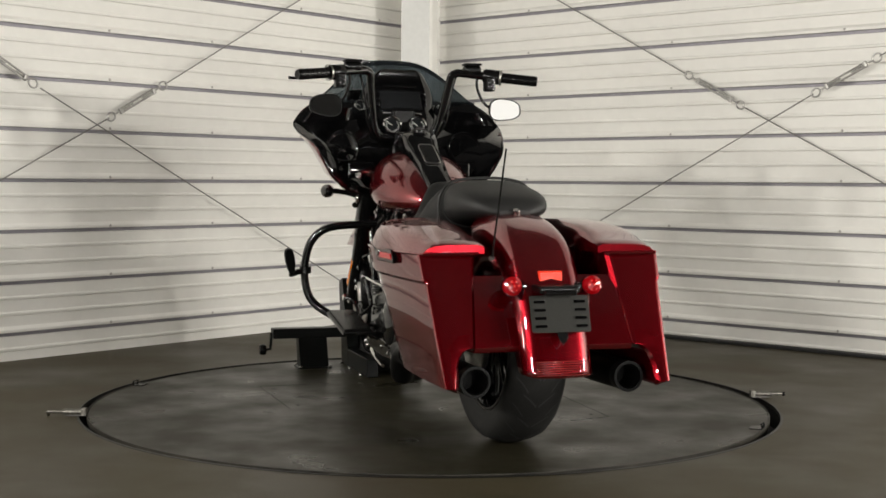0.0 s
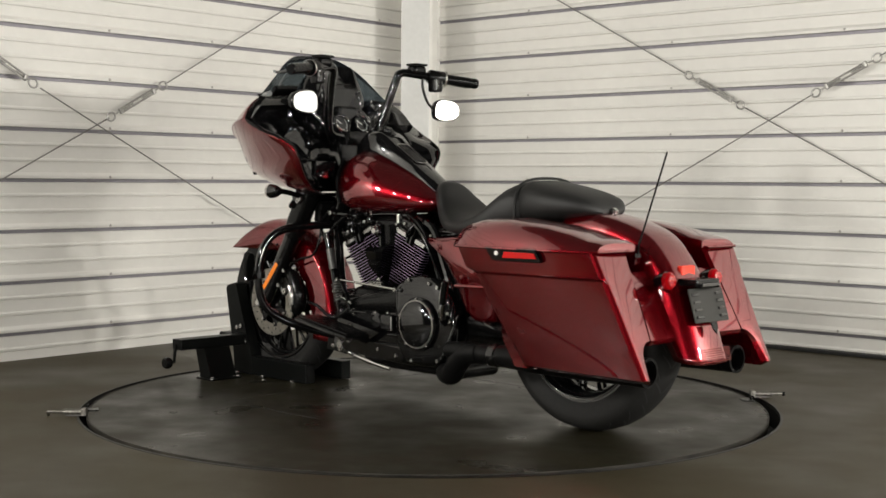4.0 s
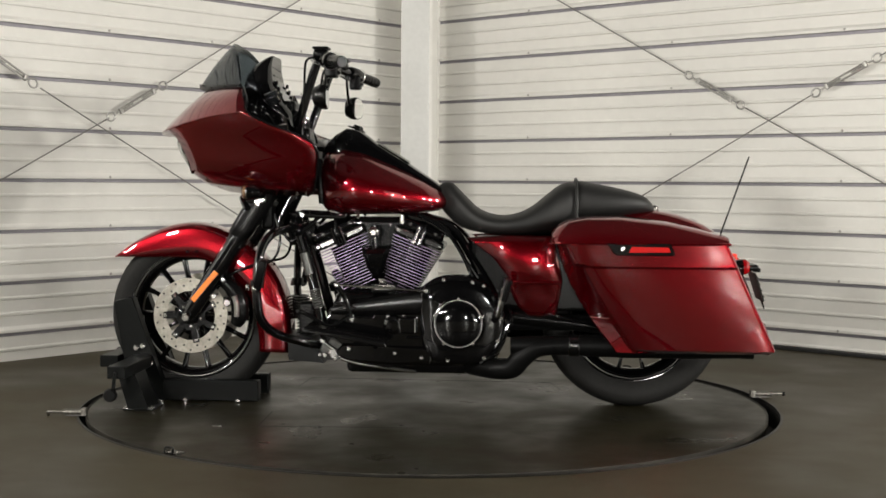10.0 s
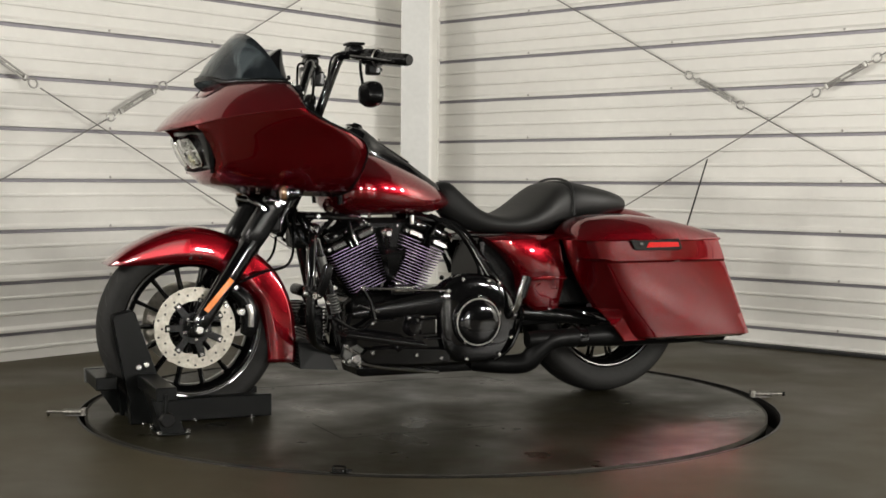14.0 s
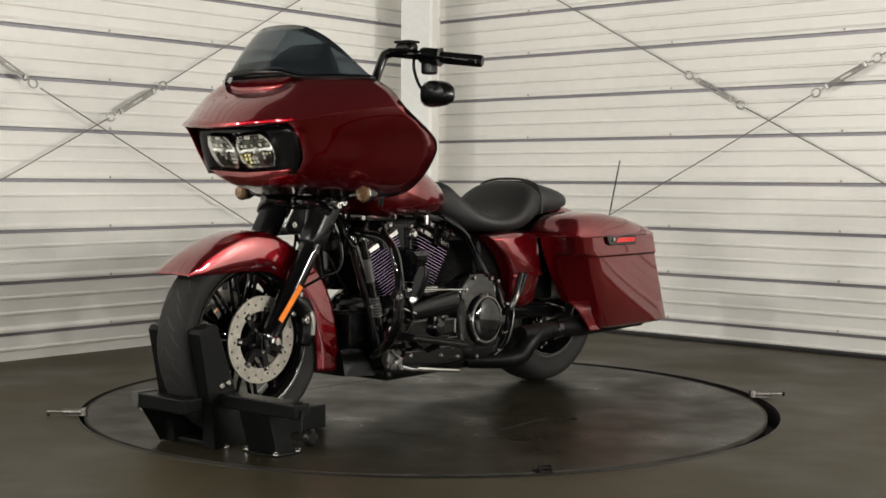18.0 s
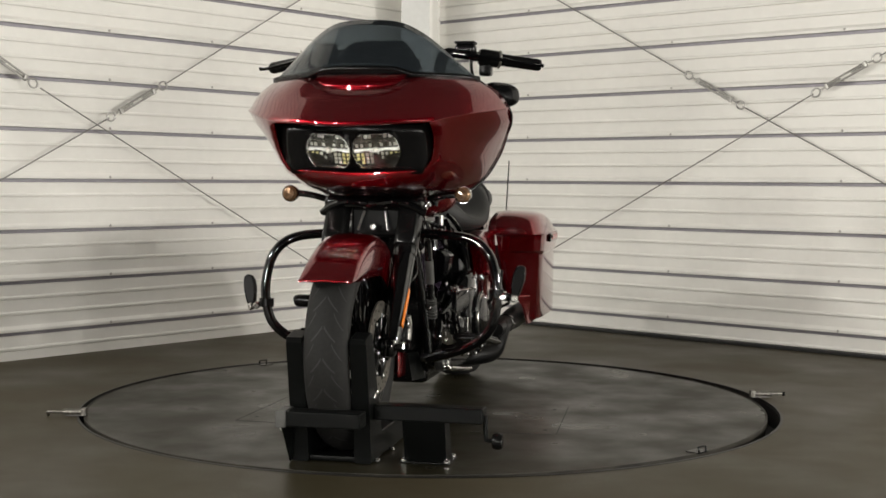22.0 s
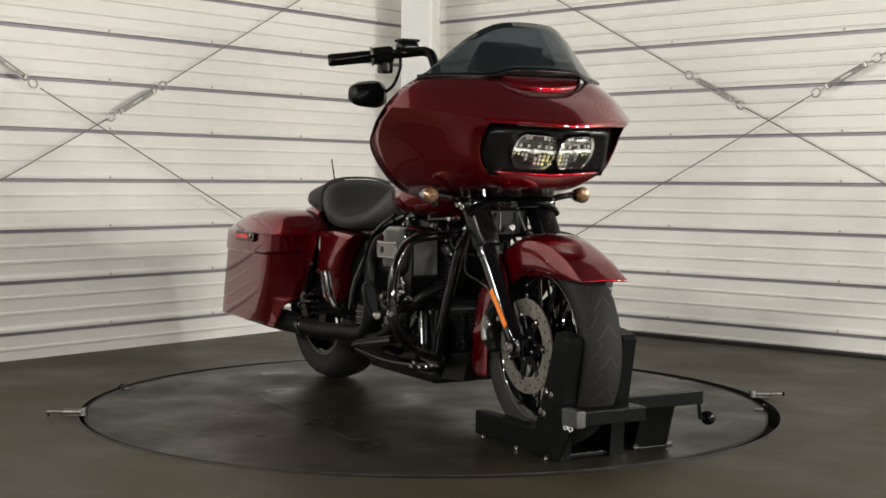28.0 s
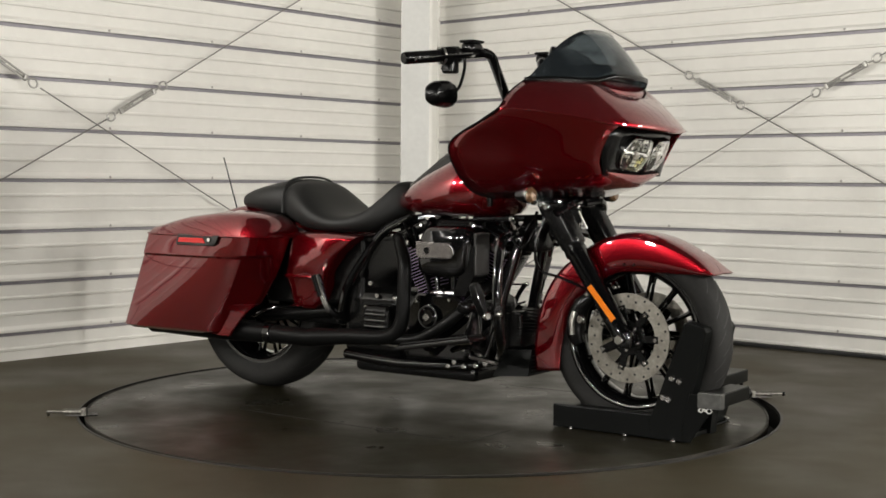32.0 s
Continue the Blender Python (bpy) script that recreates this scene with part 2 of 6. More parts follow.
for nm, m in (("wall_back", Matrix.Translation(FAR) @ Matrix(((-LDIR.x, -LIN.x, 0, 0), (-LDIR.y, -LIN.y, 0, 0), (0, 0, 1, 0), (0, 0, 0, 1)))),
              ("wall_side", Matrix.Translation(FAR) @ Matrix(((-RDIR.x, -RIN.x, 0, 0), (-RDIR.y, -RIN.y, 0, 0), (0, 0, 1, 0), (0, 0, 0, 1))))):
    w = part(nm, box((-0.1, -0.12, 0), (LEN + 0.1, 0, CEIL)), DARKWALL)
    w.matrix_world = m
    tagged(w, "plain dark grey hall wall", "wall", kind="structure")

# Glowing face and frame of the added panel; no doorway is known there.
door = part("bright_panel_1", box((-0.85, -0.012, 0.03), (0.85, 0.004, 2.1)), PANEL_GLOW)
door.matrix_world = Matrix.Translation(BRIGHT_PANEL_AT) @ Matrix(((0.6524, -0.7579, 0, 0), (0.7579, 0.6524, 0, 0), (0, 0, 1, 0), (0, 0, 0, 1)))
tagged(door, "added bright panel, unseen, set in the dark hall wall", "doorway", kind="structure")
for lo_, hi_ in (((-0.95, 0.001, 0.0), (-0.85, 0.05, 2.2)), ((0.85, 0.001, 0.0), (0.95, 0.05, 2.2)), ((-0.85, 0.001, 2.1), (0.85, 0.05, 2.2))):
    part("bright_panel_frame", box(lo_, hi_, 0.005), POST, door)

bm = bmesh.new()
corners = [CORNER, CORNER + LDIR * LEN, FAR, CORNER + RDIR * LEN]
lo = [bm.verts.new((c.x, c.y, CEIL)) for c in corners]
hi = [bm.verts.new((c.x, c.y, CEIL + 0.15)) for c in corners]
bm.faces.new(lo), bm.faces.new(hi)
for i in range(4):
    bm.faces.new((lo[i], lo[(i + 1) % 4], hi[(i + 1) % 4], hi[i]))
tagged(part("ceiling", bm, CEILM), "plain grey hall ceiling", "ceiling", kind="structure")

post = part("corner_post", box((-0.0805, -0.0805, 0), (0.0805, 0.0805, CEIL), 0.006), POST)
post.matrix_world = pose(-0.087, 2.79, 0, 0, 0, 1)
tagged(post, "white painted square steel corner post", "post", kind="structure")

# floor with a round opening for the turntable, and the pit's rim
bm = bmesh.new()
N = 128
ring = [RIM_AT + Vector((math.cos(2 * math.pi * i / N), math.sin(2 * math.pi * i / N), 0)) * RIM for i in range(N)]
inner = [bm.verts.new((p.x, p.y, FLOOR_Z)) for p in ring]
low = [bm.verts.new((p.x, p.y, -0.08)) for p in ring]
outer = []
for i in range(N):
    d = Vector((math.cos(2 * math.pi * i / N), math.sin(2 * math.pi * i / N), 0))
    outer.append(bm.verts.new((d.x * 11.0, d.y * 11.0 - 2.5, FLOOR_Z)))
for i in range(N):
    j = (i + 1) % N
    bm.faces.new((inner[i], inner[j], outer[j], outer[i]))
    bm.faces.new((low[i], low[j], inner[j], inner[i]))
bm.faces.new(low)
floor = part("floor", bm, FLOOR)
# Black on the pit's wall and bottom stands for shade in the gap.
floor.data.materials.append(GAP)
for poly in floor.data.polygons:
    if poly.center.z < -0.01:
        poly.material_index = 1
tagged(floor, "dark brownish-grey rubber floor with a round turntable pit", "floor", kind="structure")


# ---------------------------------------------------------------- added lamps, unseen, on assumed floor stands
for lx, ly, lz, watts, wide in ADDED_LAMPS:
    lamp = thing("added_lamp", "added white LED panel lamp on a black floor stand, out of view", "lamp", (lx, ly, FLOOR_Z))
    tagged(lamp, group="stand lamps")
    q = Matrix.Translation((0, 0, lz)) @ look((0, 0, 0), (lx * -0.8, 1.6 - ly, 0.9 - lz))
    w = wide / 2
    part("housing", box((-w - 0.02, -0.15, 0.02), (w + 0.02, 0.15, 0.07), 0.01, m=q), POST, lamp)
    part("diffuser", box((-w - 0.01, -0.14, 0.0), (w + 0.01, 0.14, 0.019), 0.004, m=q), LAMPGLOW, lamp)
    part("pole", rod((0, -0.06, 0.02), (0, -0.06, lz), 0.012, 10), SATIN, lamp)
    for k in range(3):
        a = radians(90 + 120 * k)
        part("leg", rod((0, -0.06, 0.16), (0.26 * math.cos(a), -0.06 + 0.26 * math.sin(a), 0.009), 0.008, 8), SATIN, lamp)


# ---------------------------------------------------------------- bracing cables, floor latches
def wall_point(m, u, z, off=0.060):
    return m @ Vector((u, off, z))


def cable(m, a, b, label):
    ob = part("brace_cable", rod(wall_point(m, *a), wall_point(m, *b), 0.0032, 8), CABLE)
    return tagged(ob, label, "cable", "bracing cables")


def turnbuckle(m, a, b):
    """Two eyes and a bright open body between the points a and b of the wall."""
    pa, pb = wall_point(m, *a), wall_point(m, *b)
    d = (pb - pa).normalized()
    n = (m.to_3x3() @ Vector((0, 1, 0))).normalized()
    sd = d.cross(n)
    ln = (pb - pa).length
    tb = thing("turnbuckle", "galvanised turnbuckle with open body and two eyes", "turnbuckle", pa)
    tagged(tb, group="turnbuckles")
    q = Matrix(((d.x, sd.x, n.x, 0), (d.y, sd.y, n.y, 0), (d.z, sd.z, n.z, 0), (0, 0, 0, 1)))
    tb.matrix_basis = Matrix.Translation(pa) @ q
    for x0, sgn in ((0.0, 1), (ln, -1)):
        o = [(x0 + sgn * (0.020 - 0.024 * math.cos(t)), 0.020 * math.sin(t), 0) for t in (2 * math.pi * k / 14 for k in range(15))]
        part("eye", tube(o, 0.0042, 8, 0), GALV, tb)
        part("screw_rod", rod((x0 + sgn * 0.040, 0, 0), (x0 + sgn * (ln * 0.5 - 0.03), 0, 0), 0.0038, 10), GALV, tb)
    for s in (1, -1):
        part("body_bar", rod((ln * 0.22, s * 0.010, 0), (ln * 0.78, s * 0.010, 0), 0.0048, 10), GALV, tb)
    for f in (0.22, 0.78):
        part("body_end", box((ln * f - 0.010, -0.015, -0.009), (ln * f + 0.010, 0.015, 0.009), 0.004), GALV, tb)
    return tb


LB = "thin steel bracing cable stretched across the ribbed wall"
cable(WL, (3.907, 1.817), (2.860, 1.269), LB)
cable(WL, (2.790, 1.231), (0.566, 0.107), LB)
cable(WL, (4.604, -0.018), (2.421, 1.111), LB)
cable(WL, (2.091, 1.290), (0.117, 2.395), LB)
cable(WR, (0.113, 2.316), (1.840, 1.386), LB)
cable(WR, (2.168, 1.209), (4.402, 0.062), LB)
cable(WR, (3.904, 1.957), (2.877, 1.420), LB)
cable(WR, (2.548, 1.257), (0.463, 0.176), LB)
turnbuckle(WL, (2.810, 1.242), (3.069, 1.391))
turnbuckle(WL, (2.426, 1.109), (2.086, 1.292))
turnbuckle(WR, (1.835, 1.390), (2.173, 1.207))
turnbuckle(WR, (2.543, 1.254), (2.882, 1.422))


def slide_latch(at, turn, bent):
    lt = thing("slide_latch", "bright steel slide latch lying on the floor by the turntable", "latch")
    lt.matrix_basis = pose(*at, 0, 0, turn)
    tagged(lt, group="floor latches")
    part("barrel", rod((0.0, 0, 0.016), (0.070, 0, 0.016), 0.011, 14), LATCHM, lt)
    part("barrel", rod((0.0, 0.0, 0.005), (0.060, 0.0, 0.005), 0.005, 10), CABLE, lt)
    part("head", box((-0.012, -0.014, 0.002), (0.006, 0.014, 0.030), 0.003), LATCHM, lt)
    part("pin", rod((0.070, 0, 0.016), (0.118, 0, 0.016), 0.0055, 10), LATCHM, lt)
    if bent:
        part("pin_hook", tube([(0.112, 0, 0.016), (0.122, 0, 0.016), (0.124, -0.004, 0.008), (0.124, -0.012, 0.003)], 0.0055, 8, 3), LATCHM, lt)
    else:
        part("pin_tip", lathe([(0.0055, 0.0), (0.008, 0.002), (0.008, 0.010), (0.0, 0.012)], (0.112, 0, 0.016), (1, 0, 0), 12), SATIN, lt)
    return lt


slide_latch((1.250, 0.134, FLOOR_Z), 0, False)
slide_latch((-1.196, -0.337, FLOOR_Z), 180, True)
# The trim is near black too, so that the gap reads as shaded.
rim_bm = lathe([(RIM - 0.0005, FLOOR_Z - 0.012), (RIM - 0.0005, FLOOR_Z + 0.0022), (RIM + 0.006, FLOOR_Z + 0.0022), (RIM + 0.0075, FLOOR_Z + 0.0002)], RIM_AT, (0, 0, 1), 160)
for f in [f for f in rim_bm.faces if len(f.verts) > 4]:
    rim_bm.faces.remove(f)
tagged(part("pit_trim", rim_bm, RIMM), "dark worn metal edge around the turntable pit", "trim", kind="structure")

# ---------------------------------------------------------------- turntable
DECK_AT = Vector((-0.0025, 0.0045, 0))
turntable = thing("turntable", "round dark rubber turntable deck with ring handles", "turntable")
part("deck", lathe([(1.233, -0.05), (1.233, -0.003), (1.230, 0.0), (0.9, 0.0), (0.45, 0.0), (0.0, 0.0)], DECK_AT, (0, 0, 1), 128), DISC, turntable)
part("deck_edge", lathe([(1.2335, -0.02), (1.2335, 0.0015), (1.2370, 0.0015), (1.2370, -0.02)], DECK_AT, (0, 0, 1), 128, closed=True), EDGEM, turntable, "worn grey deck edge")
for a in (-108.5, 65.4):
    c, s = math.cos(radians(a)), math.sin(radians(a))
    h = part("ring_handle", tube([(0.022, -0.016, 0), (0.022, -0.018, 0.014), (0.018, -0.014, 0.018), (0.018, 0.014, 0.018), (0.022, 0.018, 0.014), (0.022, 0.016, 0)], 0.003, 8, 3), SATIN, turntable, "small black ring handle")
    h.matrix_basis = pose(1.213 * c, 1.213 * s, 0.0, 0, 0, a)
    p = part("handle_plate", box((-0.02, -0.028, -0.001), (0.024, 0.028, 0.003), 0.001), SATIN, turntable)
    p.matrix_basis = h.matrix_basis.copy()
DECK = pose(0, 0, 0, 0, 0, 195.9) @ pose(0, -0.038, 0)
for p, q in (((-0.459, -0.491), (0.534, -0.517)), ((-0.459, -0.491), (-0.496, -0.333)), ((-0.017, 0.562), (0.526, 0.586)), ((0.534, -0.517), (0.545, -0.26)), ((0.526, 0.586), (0.535, 0.30))):
    d = Vector(q) - Vector(p)
    g = part("deck_seam", box((0, -0.0013, -0.001), (d.length, 0.0013, 0.0008)), GAP, turntable)
    g.matrix_basis = DECK @ pose(p[0], p[1], 0, 0, 0, math.degrees(math.atan2(d.y, d.x)))
for x, y in ((-0.40, -0.45), (-0.38, -0.30), (0.0, -0.47), (0.45, -0.47), (0.45, 0.54), (0.05, 0.52)):
    g = part("deck_screw", lathe([(0.007, -0.001), (0.007, 0.0008), (0.0, 0.001)], (0, 0, 0), (0, 0, 1), 10), GAP, turntable)
    g.matrix_basis = DECK @ pose(x, y, 0)

# ---------------------------------------------------------------- motorcycle: x forward, y to its left, z up
BIKE0, OFF = 195.9, -0.038
bike = thing("motorcycle", "deep red touring motorcycle with shark-nose fairing, hard saddlebags and black trim", "motorcycle")
BOLT = mesh_of("bolt", lathe([(0.0075, 0.0), (0.0075, 0.004), (0.0055, 0.0062), (0.003, 0.0062), (0.0026, 0.004), (0.0, 0.004)], (0, 0, 0), (0, 0, 1), 10), BOLTM)
BOLT_BLACK = mesh_of("bolt", lathe([(0.0075, 0.0), (0.0075, 0.004), (0.0055, 0.006), (0.0, 0.0065)], (0, 0, 0), (0, 0, 1), 10), SATIN)


def bolt(parent, at, axis=(0, 1, 0), k=1.0, me=None):
    q = Vector((0, 0, 1)).rotation_difference(Vector(axis))
    return shared("bolt", me or BOLT, parent, Matrix.LocRotScale(Vector(at), q, (k, k, k)))


def both(f):
    """Builds a part on the left (1) and on the right (-1)."""
    return [f(s) for s in (1, -1)]


def solid(ob, t, offset=-1.0):
    m = ob.modifiers.new("thickness", "SOLIDIFY")
    m.thickness, m.offset = t, offset
    return ob


def grid(rows, bm=None, mirror=False):
    """A skin through rows of points; mirror doubles it across the middle plane."""
    bm = bm or bmesh.new()
    for s in ((1, -1) if mirror else (1,)):
        vs = [[bm.verts.new((p[0], s * p[1], p[2])) for p in r] for r in rows]
        for a, b in zip(vs, vs[1:]):
            for i in range(len(a) - 1):
                bm.faces.new((a[i], a[i + 1], b[i + 1], b[i]))
    bmesh.ops.remove_doubles(bm, verts=bm.verts, dist=0.0006)
    return bm


def resample(pts, n):
    pts = [Vector(p) for p in pts]
    d = [0.0]
    for a, b in zip(pts, pts[1:]):
        d.append(d[-1] + (b - a).length)
    out = []
    for k in range(n):
        t = d[-1] * k / (n - 1)
        i = max(j for j in range(len(d) - 1) if d[j] <= t + 1e-9)
        f = (t - d[i]) / max(d[i + 1] - d[i], 1e-9)
        out.append(pts[i].lerp(pts[i + 1], f))
    return out


def bez(a, c, b, n):
    a, c, b = Vector(a), Vector(c), Vector(b)
    return [(1 - t) ** 2 * a + 2 * t * (1 - t) * c + t * t * b for t in (i / (n - 1) for i in range(n))]


# ---- wheels
def wheel(name, x, r, w, rim_r, spokes, label):
    at = Vector((x, 0, r - 0.002))
    rw = w * 0.40
    rim = part(name, lathe([(rim_r + 0.006, -rw), (rim_r + 0.006, -rw + 0.006), (rim_r - 0.010, -rw + 0.012), (rim_r - 0.022, -rw * 0.55), (rim_r - 0.026, 0), (rim_r - 0.022, rw * 0.55),
                            (rim_r - 0.010, rw - 0.012), (rim_r + 0.006, rw - 0.006), (rim_r + 0.006, rw), (rim_r - 0.013, rw), (rim_r - 0.020, rw - 0.004), (rim_r - 0.036, rw * 0.55), (rim_r - 0.040, 0),
                            (rim_r - 0.036, -rw * 0.55), (rim_r - 0.020, -rw + 0.004), (rim_r - 0.013, -rw)], at, (0, 1, 0), 72, closed=True), BLACK, bike, label)
    hw = w / 2
    prof = [(rim_r - 0.002, -rw), (rim_r + 0.012, -rw - 0.010), (rim_r + (r - rim_r) * 0.45, -hw), (r - 0.032, -hw * 0.98), (r - 0.016, -hw * 0.80), (r - 0.006, -hw * 0.5), (r - 0.001, -hw * 0.2), (r, 0)]
    prof = prof + [(a, -b) for a, b in prof[-2::-1]]
    part("tyre", lathe(prof + [(rim_r - 0.002, rw - 0.002), (rim_r - 0.002, -rw + 0.002)], at, (0, 1, 0), 96, closed=True), RUBBER, rim, "black road tyre", 50)
    # tread: curved sipes, slightly sunk-looking dark ribs
    bm = bmesh.new()
    for k in range(22):
        for s in (1, -1):
            a0 = 2 * math.pi * k / 22
            for start, stop, sweep, wid in ((0.04, 0.55, 0.13, 0.0052), (0.40, 0.84, 0.15, 0.0040)):
                vs = []
                for j in range(6):
                    t = j / 5
                    f = start + (stop - start) * t
                    yy = s * hw * f
                    rr = r + 0.0008 - (0.001 * f / 0.2 if f < 0.2 else 0.001 + 0.005 * (f - 0.2) / 0.3 if f < 0.5 else 0.006 + 0.010 * (f - 0.5) / 0.3)
                    aa = a0 - sweep * t * (1.3 - 0.3 * t) + (0.13 if start > 0.3 else 0.0)
                    d = Vector((math.cos(aa), 0, math.sin(aa)))
                    tdir = Vector((-d.z, 0, d.x)) * wid * (1 - 0.5 * t)
                    c = at + d * rr + Vector((0, yy, 0))
                    vs.append((bm.verts.new(c - tdir), bm.verts.new(c + tdir)))
                for a, b in zip(vs, vs[1:]):
                    bm.faces.new((a[0], a[1], b[1], b[0]))
    tr = part("tread_groove", bm, GAP, rim)
    tagged(tr, kind="stuff")
    part("hub", lathe([(0.0, -0.075), (0.030, -0.075), (0.036, -0.06), (0.040, -0.045), (0.030, -0.02), (0.030, 0.02), (0.040, 0.045), (0.036, 0.06), (0.030, 0.075), (0.0, 0.075)], at, (0, 1, 0), 28), BLACK, rim)
    sp = tube([(0.0, 0.028, 0.030), (0.0, 0.022, 0.10), (0.0, 0.016, 0.17), (0.0, 0.014, rim_r - 0.028)], [0.010, 0.0062, 0.0058, 0.009], 8, 4)
    tube([(0.0, -0.028, 0.030), (0.0, -0.022, 0.10), (0.0, -0.016, 0.17), (0.0, -0.014, rim_r - 0.028)], [0.010, 0.0062, 0.0058, 0.009], 8, 4, sp)
    me = mesh_of("spoke", sp, BLACK)
    for k in range(spokes):
        shared("spoke", me, rim, Matrix.Translation(at) @ pose(0, 0, 0, 0, 360 * (k + 0.5) / spokes, 0))
    # bright machined lip inside the rim
    for s in (1, -1):
        part("rim_edge", lathe([(rim_r - 0.014, s * (rw + 0.0012)), (rim_r - 0.010, s * (rw + 0.0022)), (rim_r - 0.0085, s * (rw + 0.0012))], at, (0, 1, 0), 64, closed=True), RIMEDGE, rim)
    return rim, at


ROTORM = material("rotor_steel", (0.33, 0.31, 0.27), 0.36, metal=0.9, vary=0.15, scale=90, stain=0.2, stain_scale=30)


def rotor(rim, at, y, r_out, r_in, arms):
    ring_ = part("brake_rotor", lathe([(r_in, y - 0.0028), (r_out, y - 0.0028), (r_out, y + 0.0028), (r_in, y + 0.0028)], at, (0, 1, 0), 64, closed=True), ROTORM, rim, "drilled steel brake rotor")
    sy = 1 if y > 0 else -1
    bm = bmesh.new()
    for k in range(28):
        a = 2 * math.pi * k / 28
        rr = r_out - (0.011 if k % 2 else 0.026)
        lathe([(0.0042, y + sy * 0.0030), (0.0042, y + sy * 0.0036), (0.0, y + sy * 0.0036)], at + Vector((math.cos(a) * rr, 0, math.sin(a) * rr)), (0, 1, 0), 8, bm)
    tagged(part("drill_hole", bm, GAP, rim), kind="stuff")
    bm = lathe([(0.0, y + sy * 0.004), (0.055, y + sy * 0.004), (0.058, y), (0.055, y - sy * 0.004), (0.0, y - sy * 0.004)], at, (0, 1, 0), 32)
    part("rotor_carrier", bm, SATIN, rim)
    arm = mesh_of("carrier_arm", box((0.045, y - 0.004, -0.013), (r_in + 0.012, y + 0.0045, 0.013), 0.002, 1), SATIN)
    for k in range(arms):
        shared("carrier_arm", arm, rim, Matrix.Translation(at) @ pose(0, 0, 0, 0, 360 * k / arms, 0))
    for k in range(arms):
        a = 2 * math.pi * k / arms
        bolt(rim, at + Vector((math.cos(a) * (r_in + 0.002), y + sy * 0.004, -math.sin(a) * (r_in + 0.002))), (0, sy, 0), 1.0)
    for k in range(5):
        a = 2 * math.pi * (k + 0.3) / 5
        bolt(rim, at + Vector((math.cos(a) * 0.040, y + sy * 0.004, -math.sin(a) * 0.040)), (0, sy, 0), 0.8)


FW, FAT = wheel("front_wheel", 0.887, 0.319, 0.132, 0.243, 14, "black cast spoke wheel")
rotor(FW, FAT, 0.086, 0.140, 0.092, 7)
rotor(FW, FAT, -0.088, 0.147, 0.097, 7)
RW, RAT = wheel("rear_wheel", -0.752, 0.333, 0.182, 0.236, 14, "black cast spoke wheel")
rotor(RW, RAT, -0.105, 0.140, 0.092, 6)
part("belt_pulley", lathe([(0.0, 0.098), (0.085, 0.098), (0.090, 0.092), (0.112, 0.092), (0.116, 0.110), (0.108, 0.112), (0.09, 0.104), (0.0, 0.106)], RAT, (0, 1, 0), 48), STEEL, RW, "bright steel belt pulley")

# ---- front fender
O = [(1.178, 0.536), (1.150, 0.560), (1.095, 0.599), (0.99, 0.647), (0.885, 0.663), (0.779, 0.641), (0.674, 0.580), (0.59, 0.505), (0.537, 0.399), (0.516, 0.272), (0.520, 0.180)]
I = [(1.166, 0.533), (1.110, 0.533), (1.05, 0.534), (0.96, 0.535), (0.885, 0.534), (0.829, 0.525), (0.746, 0.478), (0.70, 0.43), (0.663, 0.385), (0.632, 0.259), (0.628, 0.185)]
O2, I2 = smooth_path([(a, 0, b) for a, b in O], 4), smooth_path([(a, 0, b) for a, b in I], 4)
rows = []
for k, (o, i) in enumerate(zip(O2, I2)):
    w = 0.081
    sh = i.lerp(o, 0.80)
    half = [(i.x, w, i.z), (i.x * 0.6 + sh.x * 0.4, w + 0.001, i.z * 0.6 + sh.z * 0.4)]
    for a in (0, 22, 45, 68, 90):
        ca, sa = math.cos(radians(a)), math.sin(radians(a))
        q = sh.lerp(o, sa)
        half.append((q.x, (w - 0.045) + 0.045 * ca if a < 90 else w - 0.045, q.z))
    half.append((o.x, 0.0, o.z + 0.002))
    rows.append(half)
fender = solid(part("front_fender", grid(rows, mirror=True), RED, bike, "deep red front fender", 40), 0.005)
for s in (1, -1):
    for x, z in ((0.90, 0.555), (0.865, 0.556)):
        bolt(fender, (x, s * 0.0822, z), (0, s, 0), 0.7, BOLT_BLACK)


